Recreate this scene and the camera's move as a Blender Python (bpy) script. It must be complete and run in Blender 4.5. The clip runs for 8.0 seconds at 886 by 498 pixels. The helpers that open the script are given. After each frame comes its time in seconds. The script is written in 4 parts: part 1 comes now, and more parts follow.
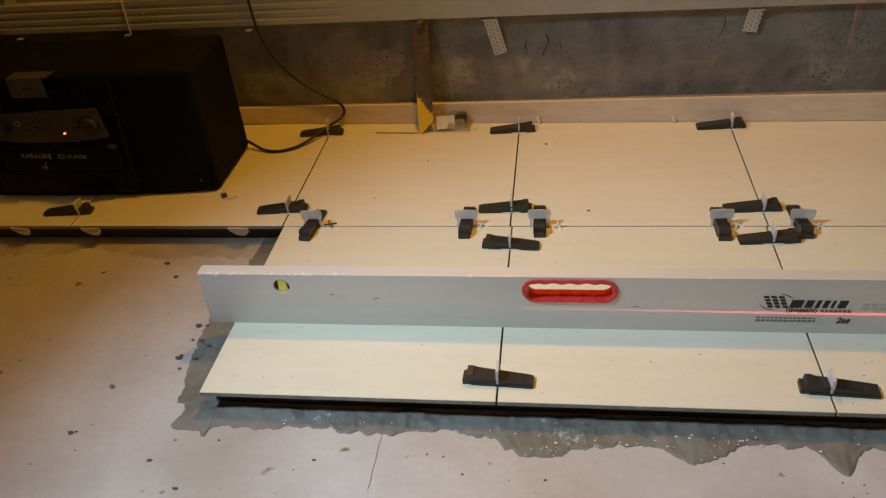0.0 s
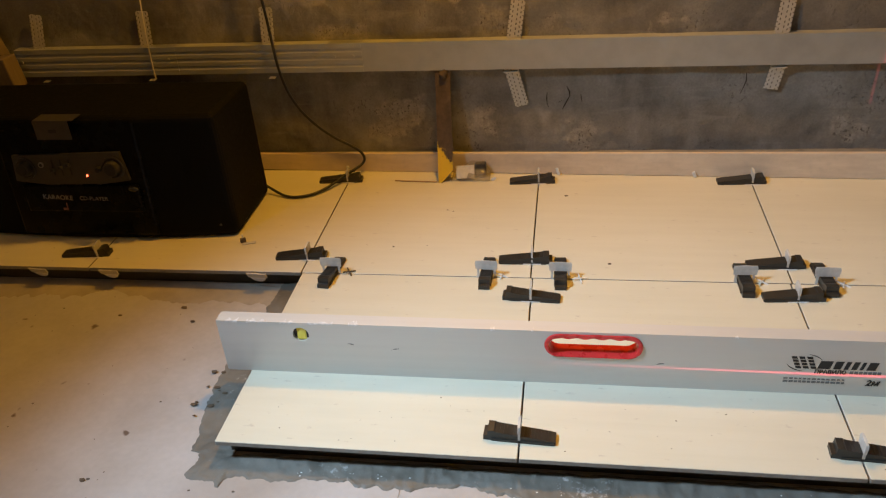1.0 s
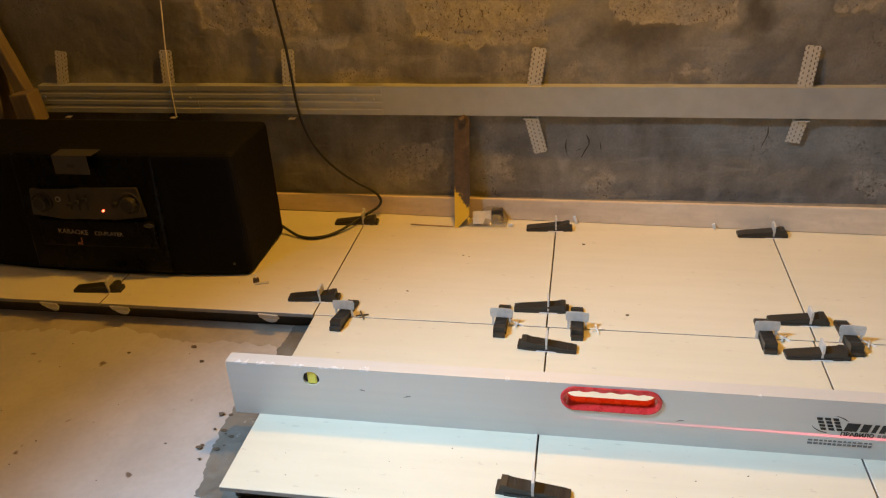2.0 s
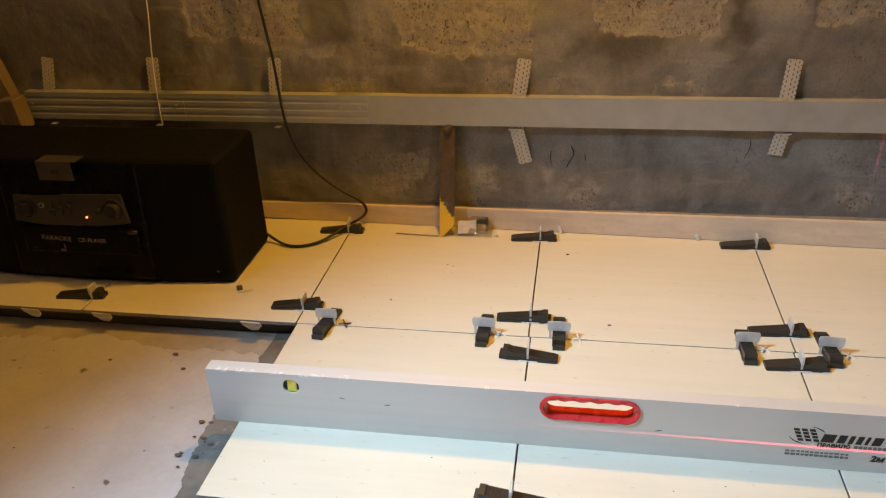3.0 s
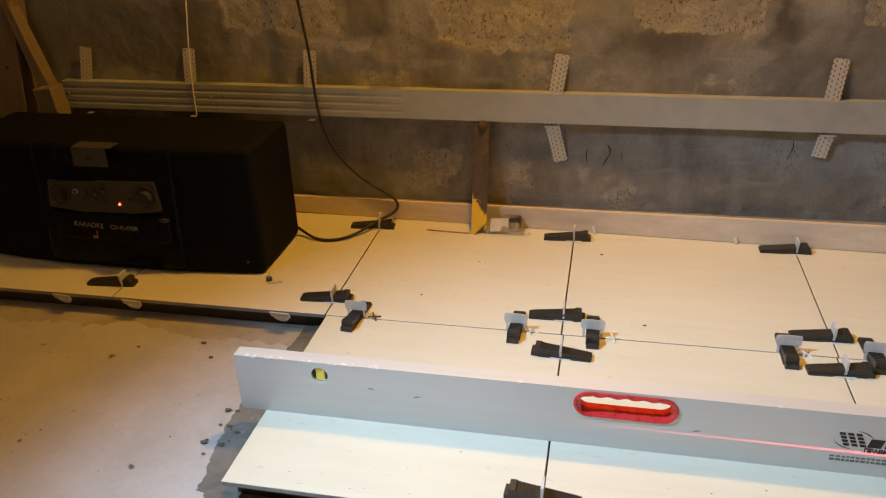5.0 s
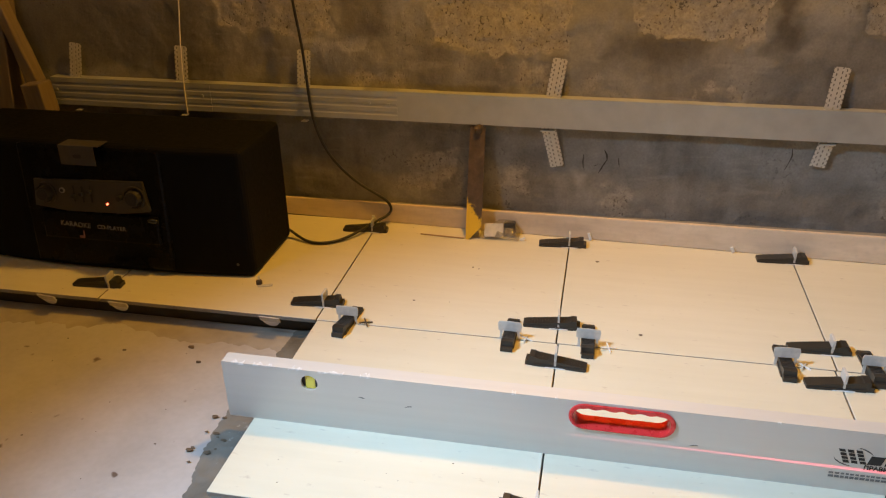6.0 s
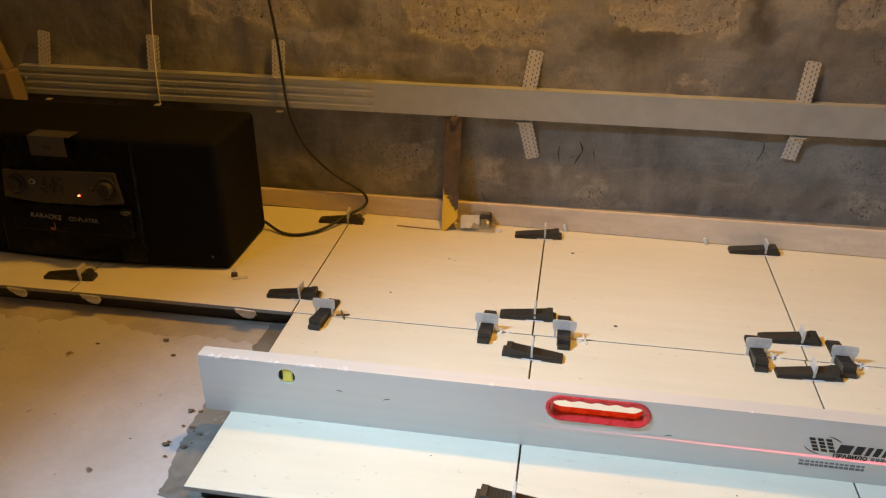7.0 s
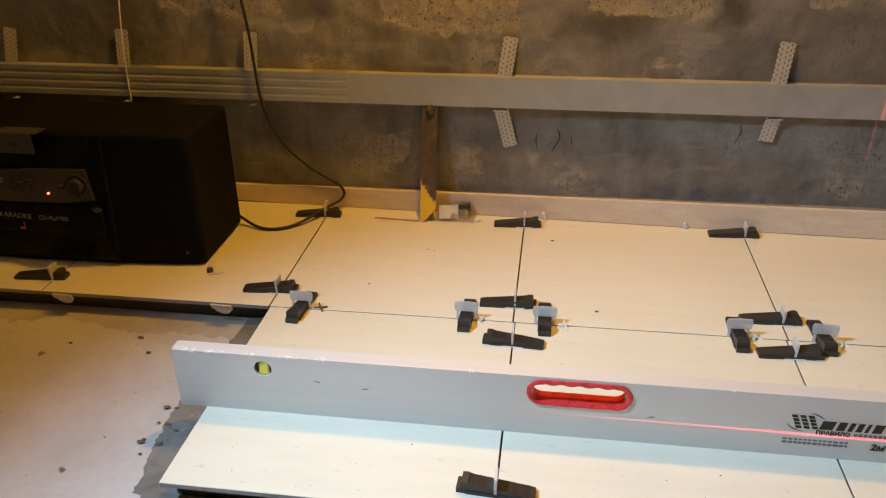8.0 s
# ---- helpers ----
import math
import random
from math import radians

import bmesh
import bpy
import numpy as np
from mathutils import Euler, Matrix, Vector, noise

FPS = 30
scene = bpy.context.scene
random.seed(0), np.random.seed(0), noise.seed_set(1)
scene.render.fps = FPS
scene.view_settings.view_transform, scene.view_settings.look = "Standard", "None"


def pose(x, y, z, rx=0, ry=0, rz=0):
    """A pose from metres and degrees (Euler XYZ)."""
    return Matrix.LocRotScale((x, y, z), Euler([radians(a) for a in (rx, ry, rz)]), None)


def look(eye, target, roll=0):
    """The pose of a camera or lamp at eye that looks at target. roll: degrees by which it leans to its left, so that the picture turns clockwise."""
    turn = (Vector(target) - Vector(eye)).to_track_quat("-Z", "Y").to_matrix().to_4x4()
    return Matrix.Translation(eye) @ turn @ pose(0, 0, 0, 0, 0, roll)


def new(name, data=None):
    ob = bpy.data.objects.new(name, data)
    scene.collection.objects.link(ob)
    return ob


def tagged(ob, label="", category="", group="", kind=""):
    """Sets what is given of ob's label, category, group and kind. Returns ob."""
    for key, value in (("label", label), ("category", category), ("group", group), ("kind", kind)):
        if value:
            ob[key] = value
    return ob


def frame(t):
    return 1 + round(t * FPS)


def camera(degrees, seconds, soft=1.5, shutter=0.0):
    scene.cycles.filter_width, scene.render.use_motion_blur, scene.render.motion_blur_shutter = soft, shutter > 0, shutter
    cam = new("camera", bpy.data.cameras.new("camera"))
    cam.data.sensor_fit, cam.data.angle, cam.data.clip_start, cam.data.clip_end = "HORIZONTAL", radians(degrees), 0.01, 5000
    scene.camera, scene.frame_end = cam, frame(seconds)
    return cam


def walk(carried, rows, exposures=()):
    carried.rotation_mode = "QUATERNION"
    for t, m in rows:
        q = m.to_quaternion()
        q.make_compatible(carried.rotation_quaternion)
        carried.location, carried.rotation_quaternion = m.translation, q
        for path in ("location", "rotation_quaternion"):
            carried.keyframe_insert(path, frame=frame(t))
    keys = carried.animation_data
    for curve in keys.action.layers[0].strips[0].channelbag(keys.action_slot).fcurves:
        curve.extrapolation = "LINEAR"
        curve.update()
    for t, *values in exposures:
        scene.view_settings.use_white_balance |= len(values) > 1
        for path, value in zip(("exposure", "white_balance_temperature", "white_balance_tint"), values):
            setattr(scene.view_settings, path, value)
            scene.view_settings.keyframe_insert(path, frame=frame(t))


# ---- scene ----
cam = camera(58.5, 8.0, soft=1.2)
PATH = [
    (0, (0.085, -1.237, 0.821), (-0.204, 0.38, -0.322), -5.6),
    (0.5, (0.089, -1.243, 0.832), (-0.172, 0.401, -0.276), -5.4),
    (1, (0.06, -1.227, 0.825), (-0.248, 0.45, -0.221), -4.5),
    (1.5, (0.054, -1.211, 0.825), (-0.294, 0.486, -0.174), -4.2),
    (1.7, (0.047, -1.21, 0.818), (-0.302, 0.5, -0.158), -3.8),
    (2.8, (0.067, -1.207, 0.821), (-0.254, 0.537, -0.104), -2.4),
    (3, (0.068, -1.21, 0.817), (-0.255, 0.533, -0.11), -2.5),
    (3.5, (0.067, -1.211, 0.813), (-0.271, 0.537, -0.098), -2.3),
    (4, (0.077, -1.205, 0.795), (-0.279, 0.531, -0.132), -2.6),
    (4.5, (0.063, -1.207, 0.788), (-0.3, 0.526, -0.141), -2.6),
    (4.7, (0.059, -1.213, 0.781), (-0.32, 0.529, -0.125), -2.5),
    (5.8, (0.039, -1.18, 0.775), (-0.339, 0.568, -0.121), -0.9),
    (6, (0.043, -1.182, 0.774), (-0.324, 0.568, -0.123), -0.9),
    (6.5, (0.043, -1.187, 0.767), (-0.281, 0.568, -0.137), -0.3),
    (7, (0.037, -1.182, 0.78), (-0.262, 0.567, -0.142), -0.0),
    (7.5, (0.032, -1.18, 0.768), (-0.255, 0.57, -0.156), 0.1),
    (8, (0.048, -1.175, 0.753), (-0.213, 0.581, -0.168), -0.8),
]
walk(cam, [(t, look(eye, target, roll)) for t, eye, target, roll in PATH],
     exposures=((0.0, -0.85, 7300, 10), (0.5, -0.74, 7250, 10), (1.0, -0.57, 6950, 10), (1.5, -0.40, 6800, 10), (3.0, -0.30, 6500, 10), (3.5, -0.29, 6500, 10), (4.5, -0.35, 6500, 10), (6.5, -0.29, 6500, 10), (8.0, -0.34, 6500, 10)))

# ---- light ----
world = bpy.data.worlds.new("world")
scene.world = world
world.use_nodes = True
world.node_tree.nodes["Background"].inputs[0].default_value = (0.8, 0.7, 0.6, 1)
world.node_tree.nodes["Background"].inputs[1].default_value = 0.015


def lamp(name, kind, eye, target, power, color, size):
    data = bpy.data.lights.new(name, kind)
    data.energy, data.color = power, color
    data.shadow_soft_size = size
    ob = new(name, data)
    ob.matrix_world = look(eye, target)
    return ob


# a bare warm bulb hanging in front of the wall, and a cold work light standing to one side
warm_bulb = lamp("warm_bulb", "POINT", (-0.05, 0.21, 1.38), (-0.05, 0.21, 0), 66, (1.0, 0.478, 0.047), 0.045)
work_light = lamp("work_light", "SPOT", (-1.12, -0.84, 1.62), (0.29, -0.61, 0.05), 360, (0.49, 0.725, 1.0), 0.11)
work_light.data.spot_size, work_light.data.spot_blend = radians(69), 1.0
# weak cool fill added beside the work light to lift the dim wall
fill_lamp = lamp("added_fill_lamp", "POINT", (-1.12, -0.84, 1.64), (0, 0, 0), 2.6, (0.80, 0.86, 0.95), 0.12)


# ---- materials ----
def material(name):
    m = bpy.data.materials.new(name)
    m.use_nodes = True
    nt = m.node_tree
    return m, nt, nt.nodes["Principled BSDF"]


def node(nt, kind, **inputs):
    n = nt.nodes.new(kind)
    for k, v in inputs.items():
        key = k.replace("_", " ")
        if key in n.inputs:
            n.inputs[key].default_value = v
    return n


def coords(nt, scale=(1, 1, 1), generated="Object"):
    tc = nt.nodes.new("ShaderNodeTexCoord")
    mp = nt.nodes.new("ShaderNodeMapping")
    mp.inputs["Scale"].default_value = scale
    nt.links.new(tc.outputs[generated], mp.inputs["Vector"])
    return mp.outputs["Vector"]


def noise_tex(nt, vec, scale, detail=4.0, rough=0.55):
    n = nt.nodes.new("ShaderNodeTexNoise")
    n.inputs["Scale"].default_value = scale
    n.inputs["Detail"].default_value = detail
    n.inputs["Roughness"].default_value = rough
    nt.links.new(vec, n.inputs["Vector"])
    return n.outputs["Fac"]


def ramp(nt, fac, stops):
    r = nt.nodes.new("ShaderNodeValToRGB")
    e = r.color_ramp.elements
    while len(e) < len(stops):
        e.new(0.5)
    for el, (p, c) in zip(e, stops):
        el.position = p
        el.color = (*c, 1) if not isinstance(c, (int, float)) else (c, c, c, 1)
    nt.links.new(fac, r.inputs["Fac"])
    return r.outputs["Color"]


def mix(nt, fac, a, b, mode="MIX"):
    m = nt.nodes.new("ShaderNodeMix")
    m.data_type, m.blend_type = "RGBA", mode
    for sock, v in ((m.inputs[0], fac), (m.inputs[6], a), (m.inputs[7], b)):
        if isinstance(v, (int, float)):
            sock.default_value = v
        elif isinstance(v, tuple):
            sock.default_value = (*v, 1)
        else:
            nt.links.new(v, sock)
    return m.outputs[2]


def bump(nt, bsdf, height, strength, distance):
    b = nt.nodes.new("ShaderNodeBump")
    b.inputs["Strength"].default_value = strength
    b.inputs["Distance"].default_value = distance
    nt.links.new(height, b.inputs["Height"])
    nt.links.new(b.outputs["Normal"], bsdf.inputs["Normal"])


def simple(name, color, rough=0.5, metal=0.0, vary=0.25, scale=40.0, grain=0.2, stretch=(1, 1, 1), spec=0.5):
    """A plain surface with mottling at two scales and a fine relief."""
    m, nt, b = material(name)
    v = coords(nt, stretch)
    a = noise_tex(nt, v, scale, 5)
    c = noise_tex(nt, v, scale * 0.12, 3)
    lo = tuple(x * (1 - vary) for x in color)
    hi = tuple(min(1, x * (1 + vary)) for x in color)
    col = ramp(nt, a, [(0.3, lo), (0.7, hi)])
    col = mix(nt, 0.35, col, ramp(nt, c, [(0.35, lo), (0.65, hi)]))
    nt.links.new(col, b.inputs["Base Color"])
    b.inputs["Metallic"].default_value = metal
    b.inputs["Specular IOR Level"].default_value = spec
    nt.links.new(ramp(nt, a, [(0.2, max(0.02, rough - 0.1)), (0.8, min(1, rough + 0.1))]), b.inputs["Roughness"])
    bump(nt, b, a, grain, 0.001)
    return m


def tile_material():
    m, nt, b = material("cream_tile")
    info = nt.nodes.new("ShaderNodeObjectInfo")
    shift = nt.nodes.new("ShaderNodeVectorMath")
    shift.operation = "ADD"
    wood = coords(nt, (1.2, 14, 1))
    rnd = nt.nodes.new("ShaderNodeMath")
    rnd.operation = "MULTIPLY"
    rnd.inputs[1].default_value = 9.0
    nt.links.new(info.outputs["Random"], rnd.inputs[0])
    nt.links.new(wood, shift.inputs[0])
    nt.links.new(rnd.outputs[0], shift.inputs[1])
    streak = noise_tex(nt, shift.outputs[0], 4.0, 5)
    col = ramp(nt, streak, [(0.25, (0.592, 0.562, 0.445)), (0.5, (0.620, 0.590, 0.470)), (0.75, (0.642, 0.615, 0.497))])
    cloud = noise_tex(nt, coords(nt), 3.0, 3)
    col = mix(nt, 0.22, col, ramp(nt, cloud, [(0.35, (0.575, 0.540, 0.430)), (0.65, (0.672, 0.638, 0.535))]))
    dust = noise_tex(nt, shift.outputs[0], 60.0, 2)
    smudge = ramp(nt, noise_tex(nt, coords(nt, (1, 2.6, 1)), 30, 4, 0.65), [(0.64, 0.0), (0.71, 0.5)])
    col = mix(nt, smudge, col, (0.40, 0.35, 0.29))
    nt.links.new(col, b.inputs["Base Color"])
    nt.links.new(ramp(nt, dust, [(0.3, 0.34), (0.7, 0.48)]), b.inputs["Roughness"])
    b.inputs["Specular IOR Level"].default_value = 0.4
    bump(nt, b, streak, 0.05, 0.0006)
    return m


def wall_material():
    """Smeared grey-brown coat; 'exposed' lays bare the pitted block faces, 'tone' darkens or lightens the smears and
    carries painted corner shade.
    """
    m, nt, b = material("scraped_concrete")
    v = coords(nt)

    def attribute(name):
        a = nt.nodes.new("ShaderNodeAttribute")
        a.attribute_name = name
        return a.outputs["Fac"]
    fine = noise_tex(nt, v, 55, 6, 0.65)
    grain = noise_tex(nt, v, 210, 4, 0.6)
    mid = noise_tex(nt, v, 11, 5, 0.6)
    coat = ramp(nt, mid, [(0.3, (0.158, 0.150, 0.138)), (0.5, (0.210, 0.202, 0.188)), (0.72, (0.272, 0.264, 0.249))])
    smear = noise_tex(nt, coords(nt, (1.0, 1.0, 0.30)), 4.6, 5, 0.65)
    coat = mix(nt, ramp(nt, smear, [(0.46, 0.0), (0.60, 0.8)]), coat, ramp(nt, fine, [(0.3, (0.092, 0.083, 0.072)), (0.7, (0.150, 0.139, 0.124))]))
    stroke = noise_tex(nt, coords(nt, (0.8, 1.0, 5.0)), 9.0, 3, 0.5)
    coat = mix(nt, ramp(nt, stroke, [(0.60, 0.0), (0.70, 0.35)]), coat, (0.290, 0.282, 0.262))
    tone = attribute("tone")
    coat = mix(nt, ramp(nt, tone, [(0.0, 0.9), (0.46, 0.0)]), coat, (0.075, 0.066, 0.055))
    coat = mix(nt, ramp(nt, tone, [(0.54, 0.0), (0.95, 0.85)]), coat, (0.305, 0.296, 0.278))
    coat = mix(nt, 0.22, coat, ramp(nt, grain, [(0.3, 0.25), (0.7, 0.75)]), "OVERLAY")
    block = ramp(nt, mix(nt, 0.45, fine, grain), [(0.34, (0.192, 0.176, 0.152)), (0.5, (0.270, 0.250, 0.220)), (0.66, (0.352, 0.330, 0.292))])
    exposed = attribute("exposed")
    mask = ramp(nt, mix(nt, 0.34, exposed, fine), [(0.40, 0.0), (0.56, 0.95)])
    col = mix(nt, mask, coat, block)
    pit = ramp(nt, noise_tex(nt, coords(nt, (1.0, 1.0, 0.75)), 165, 3, 0.6), [(0.585, 0.0), (0.630, 1.0)])
    gate = ramp(nt, noise_tex(nt, v, 17, 2), [(0.40, 0.0), (0.52, 1.0)])
    stray = ramp(nt, noise_tex(nt, v, 5.5, 2), [(0.50, 0.0), (0.64, 0.7)])
    where = mix(nt, 1.0, mask, stray, "LIGHTEN")
    pits = mix(nt, 1.0, mix(nt, 1.0, pit, gate, "MULTIPLY"), where, "MULTIPLY")
    col = mix(nt, mix(nt, 1.0, pits, (0.85, 0.85, 0.85), "MULTIPLY"), col, (0.062, 0.050, 0.038))
    nt.links.new(col, b.inputs["Base Color"])
    b.inputs["Roughness"].default_value = 0.88
    h = mix(nt, 0.5, mix(nt, 0.3, fine, mix(nt, 1.0, grain, mask, "MULTIPLY")), pits, "SUBTRACT")
    bump(nt, b, h, 0.5, 0.004)
    return m


def floor_material():
    m, nt, b = material("dusty_screed")
    v = coords(nt)
    a = noise_tex(nt, v, 5, 5, 0.6)
    c = noise_tex(nt, v, 1.7, 4, 0.6)
    f = noise_tex(nt, v, 90, 4)
    col = ramp(nt, a, [(0.30, (0.385, 0.37, 0.365)), (0.5, (0.435, 0.422, 0.42)), (0.70, (0.475, 0.467, 0.468))])
    col = mix(nt, ramp(nt, c, [(0.43, 0.0), (0.68, 0.75)]), col, (0.30, 0.24, 0.185))
    speck = ramp(nt, noise_tex(nt, v, 26, 2), [(0.69, 0.0), (0.75, 0.9)])
    col = mix(nt, speck, col, (0.10, 0.06, 0.035))
    col = mix(nt, 0.05, col, ramp(nt, f, [(0.3, 0.1), (0.7, 0.9)]), "OVERLAY")
    nt.links.new(col, b.inputs["Base Color"])
    nt.links.new(ramp(nt, a, [(0.3, 0.42), (0.7, 0.62)]), b.inputs["Roughness"])
    bump(nt, b, mix(nt, 0.15, a, f), 0.12, 0.002)
    return m


TILE = tile_material()
WALL = wall_material()
FLOOR = floor_material()


def mortar_material():
    m, nt, b = material("grey_adhesive")
    v = coords(nt)
    a = noise_tex(nt, v, 14, 5, 0.6)
    f = noise_tex(nt, v, 120, 5, 0.7)
    col = ramp(nt, a, [(0.3, (0.105, 0.098, 0.082)), (0.5, (0.145, 0.137, 0.117)), (0.7, (0.185, 0.176, 0.153))])
    crust = ramp(nt, mix(nt, 0.5, noise_tex(nt, v, 9, 4), f), [(0.59, 0.0), (0.65, 0.9)])
    col = mix(nt, crust, col, (0.38, 0.375, 0.36))
    nt.links.new(col, b.inputs["Base Color"])
    nt.links.new(ramp(nt, a, [(0.3, 0.45), (0.7, 0.85)]), b.inputs["Roughness"])
    bump(nt, b, mix(nt, 0.3, a, f), 0.6, 0.004)
    return m


def dusty_tile():
    m, nt, b = material("dusty_tile")
    f = noise_tex(nt, coords(nt, (1, 1, 1)), 70, 5, 0.65)
    a = noise_tex(nt, coords(nt, (3, 3, 14)), 5, 4)
    col = ramp(nt, a, [(0.3, (0.60, 0.492, 0.382)), (0.7, (0.70, 0.588, 0.468))])
    col = mix(nt, ramp(nt, f, [(0.50, 0.0), (0.74, 0.3)]), col, (0.44, 0.39, 0.32))
    nt.links.new(col, b.inputs["Base Color"])
    b.inputs["Roughness"].default_value = 0.6
    bump(nt, b, f, 0.2, 0.001)
    return m


MORTAR = mortar_material()
# bed colour, much darker than the adhesive at the open edges
DARKBED = simple("dark_adhesive", (0.055, 0.051, 0.043), 0.7, 0, 0.3, 50, 0.5)
BEDTOP = simple("dusty_adhesive", (0.22, 0.205, 0.18), 0.85, 0, 0.3, 60, 0.5)
DUSTY = dusty_tile()
ALU = simple("brushed_aluminium", (0.615, 0.595, 0.56), 0.46, 0.25, 0.05, 12, 0.05, (0.15, 6, 6))
ZINC = simple("galvanised_steel", (0.37, 0.385, 0.385), 0.45, 0.35, 0.12, 25, 0.08)
BLACK = simple("matt_black_shell", (0.0048, 0.0046, 0.0044), 0.7, 0, 0.2, 120, 0.25, spec=0.09)
PLASTIC = simple("black_wedge_plastic", (0.024, 0.022, 0.019), 0.42, 0, 0.3, 80, 0.2)
TBODY = simple("fired_clay_body", (0.27, 0.25, 0.215), 0.85, 0, 0.25, 80, 0.4)
PLASTER = simple("plain_plaster", (0.60, 0.57, 0.52), 0.9, 0, 0.15, 12, 0.4)


# ---- mesh helpers ----
def mesh_of(name, bm, mat, smooth=False):
    bmesh.ops.recalc_face_normals(bm, faces=bm.faces)
    me = bpy.data.meshes.new(name)
    bm.to_mesh(me)
    bm.free()
    for m in (mat if isinstance(mat, (list, tuple)) else [mat]):
        me.materials.append(m)
    if smooth:
        for p in me.polygons:
            p.use_smooth = True
    return me


def part(name, bm, mat, parent=None, label="", smooth=False):
    ob = new(name, mesh_of(name, bm, mat, smooth) if isinstance(bm, bmesh.types.BMesh) else bm)
    if parent is not None:
        ob.parent = parent
    if label:
        ob["label"] = label
    return ob


def empty(name, m=None):
    ob = new(name)
    ob.empty_display_size = 0.02
    if m is not None:
        ob.matrix_basis = m
    return ob


def box(bm, x0, x1, y0, y1, z0, z1, bevel=0.0, seg=2):
    r = bmesh.ops.create_cube(bm, size=1.0)
    vs = r["verts"]
    for v in vs:
        v.co = Vector((x0 + (v.co.x + 0.5) * (x1 - x0), y0 + (v.co.y + 0.5) * (y1 - y0), z0 + (v.co.z + 0.5) * (z1 - z0)))
    if bevel:
        es = list({e for v in vs for e in v.link_edges})
        bmesh.ops.bevel(bm, geom=es, offset=bevel, segments=seg, affect="EDGES", profile=0.5)
    return bm


def slab(x0, x1, y0, y1, z0, z1, bevel=0.0, seg=2):
    return box(bmesh.new(), x0, x1, y0, y1, z0, z1, bevel, seg)


def prism(bm, outline, depth, m=None):
    """Extrudes an outline of (x, z) points along +y by depth."""
    a = [bm.verts.new((x, 0, z)) for x, z in outline]
    b = [bm.verts.new((x, depth, z)) for x, z in outline]
    n = len(a)
    bm.faces.new(a)
    bm.faces.new(b[::-1])
    for i in range(n):
        bm.faces.new((a[i], b[i], b[(i + 1) % n], a[(i + 1) % n]))
    if m is not None:
        for v in a + b:
            v.co = m @ v.co
    return bm


def cyl(bm, m, r, h, n=20, r2=None):
    bmesh.ops.create_cone(bm, cap_ends=True, segments=n, radius1=r, radius2=r if r2 is None else r2, depth=h, matrix=m)
    return bm


def tube(name, points, radius, mat, parent=None):
    cu = bpy.data.curves.new(name, "CURVE")
    cu.dimensions, cu.bevel_depth, cu.bevel_resolution, cu.resolution_u = "3D", radius, 3, 8
    cu.use_fill_caps = True
    sp = cu.splines.new("NURBS")
    sp.points.add(len(points) - 1)
    for p, q in zip(sp.points, points):
        p.co = (*q, 1)
    sp.order_u, sp.use_endpoint_u = 4, True
    cu.materials.append(mat)
    tmp = new(name, cu)
    dg = bpy.context.evaluated_depsgraph_get()
    me = bpy.data.meshes.new_from_object(tmp.evaluated_get(dg))
    bpy.data.objects.remove(tmp)
    for p in me.polygons:
        p.use_smooth = True
    return part(name, me, mat, parent)


# ---- the room ----
FZ = -0.042      # screed level; the tiles' top is 0
WY = 0.466       # wall face
T = 0.45         # tile module

fl = new("floor", mesh_of("floor", slab(-3.2, 2.8, -3.4, 0.7, FZ - 0.12, FZ), FLOOR))
tagged(fl, "dusty pale screed floor with brown stains", "floor", kind="structure")

# block faces left bare by the smeared coat, and strokes where the coat is darker or lighter: x0, x1, z0, z1, strength
BARE = ((-0.81, -0.53, 0.432, 0.66, 1.0), (-0.325, -0.030, 0.405, 0.62, 1.0), (0.095, 0.350, 0.440, 0.65, 1.0), (0.525, 0.80, 0.466, 0.66, 1.0),
        (-0.17, -0.05, 0.318, 0.365, 0.60), (0.00, 0.13, 0.318, 0.345, 0.60), (0.24, 0.40, 0.318, 0.362, 0.60), (-0.52, -0.40, 0.318, 0.350, 0.60),
        (0.050, 0.168, 0.060, 0.125, 0.60), (0.615, 0.72, 0.060, 0.120, 0.60), (-0.40, -0.25, 0.075, 0.170, 0.60), (-0.17, -0.11, 0.085, 0.150, 0.60))
# the entry from x -1.42 paints the left corner's shade into the coat
TONES = ((0.350, 0.400, 0.43, 0.70, -1.0), (0.04, 0.24, 0.395, 0.450, -0.8), (-0.53, -0.41, 0.425, 0.60, -0.7), (-0.39, -0.34, 0.42, 0.70, 0.7),
         (0.41, 0.50, 0.40, 0.70, 0.55), (-0.04, 0.06, 0.42, 0.70, 0.35), (-0.60, -0.47, 0.395, 0.412, 0.8), (0.28, 0.40, 0.372, 0.384, 0.4),
         # last entry: darker coat, also toning down the overlit right side by colour
         (-0.13, -0.05, 0.08, 0.20, -0.5), (0.30, 0.60, 0.05, 0.15, -0.35), (-1.42, -0.85, 0.33, 0.60, -0.6), (0.00, 0.012, 0.09, 0.135, 1.0), (0.36, 0.80, 0.30, 0.465, -0.5))


def inside(x, z, r, soft, ragged):
    w = ragged * noise.fractal(Vector((x * 13, 7.7, z * 13)), 0.8, 2.0, 4)
    d = min(x - r[0], r[1] - x, z - r[2], r[3] - z) + w
    return max(0.0, min(1.0, 0.5 + d / soft))


def wall_depth(x, z, bare):
    d = 0.006 * noise.fractal(Vector((x * 5, 1.3, z * 5)), 1.0, 2.0, 3) + 0.0013 * noise.fractal(Vector((x * 30, 5.3, z * 30)), 0.9, 2.0, 4)
    return d - 0.0028 * bare + bare * 0.0011 * noise.fractal(Vector((x * 90, 2.3, z * 90)), 0.9, 2.0, 3)


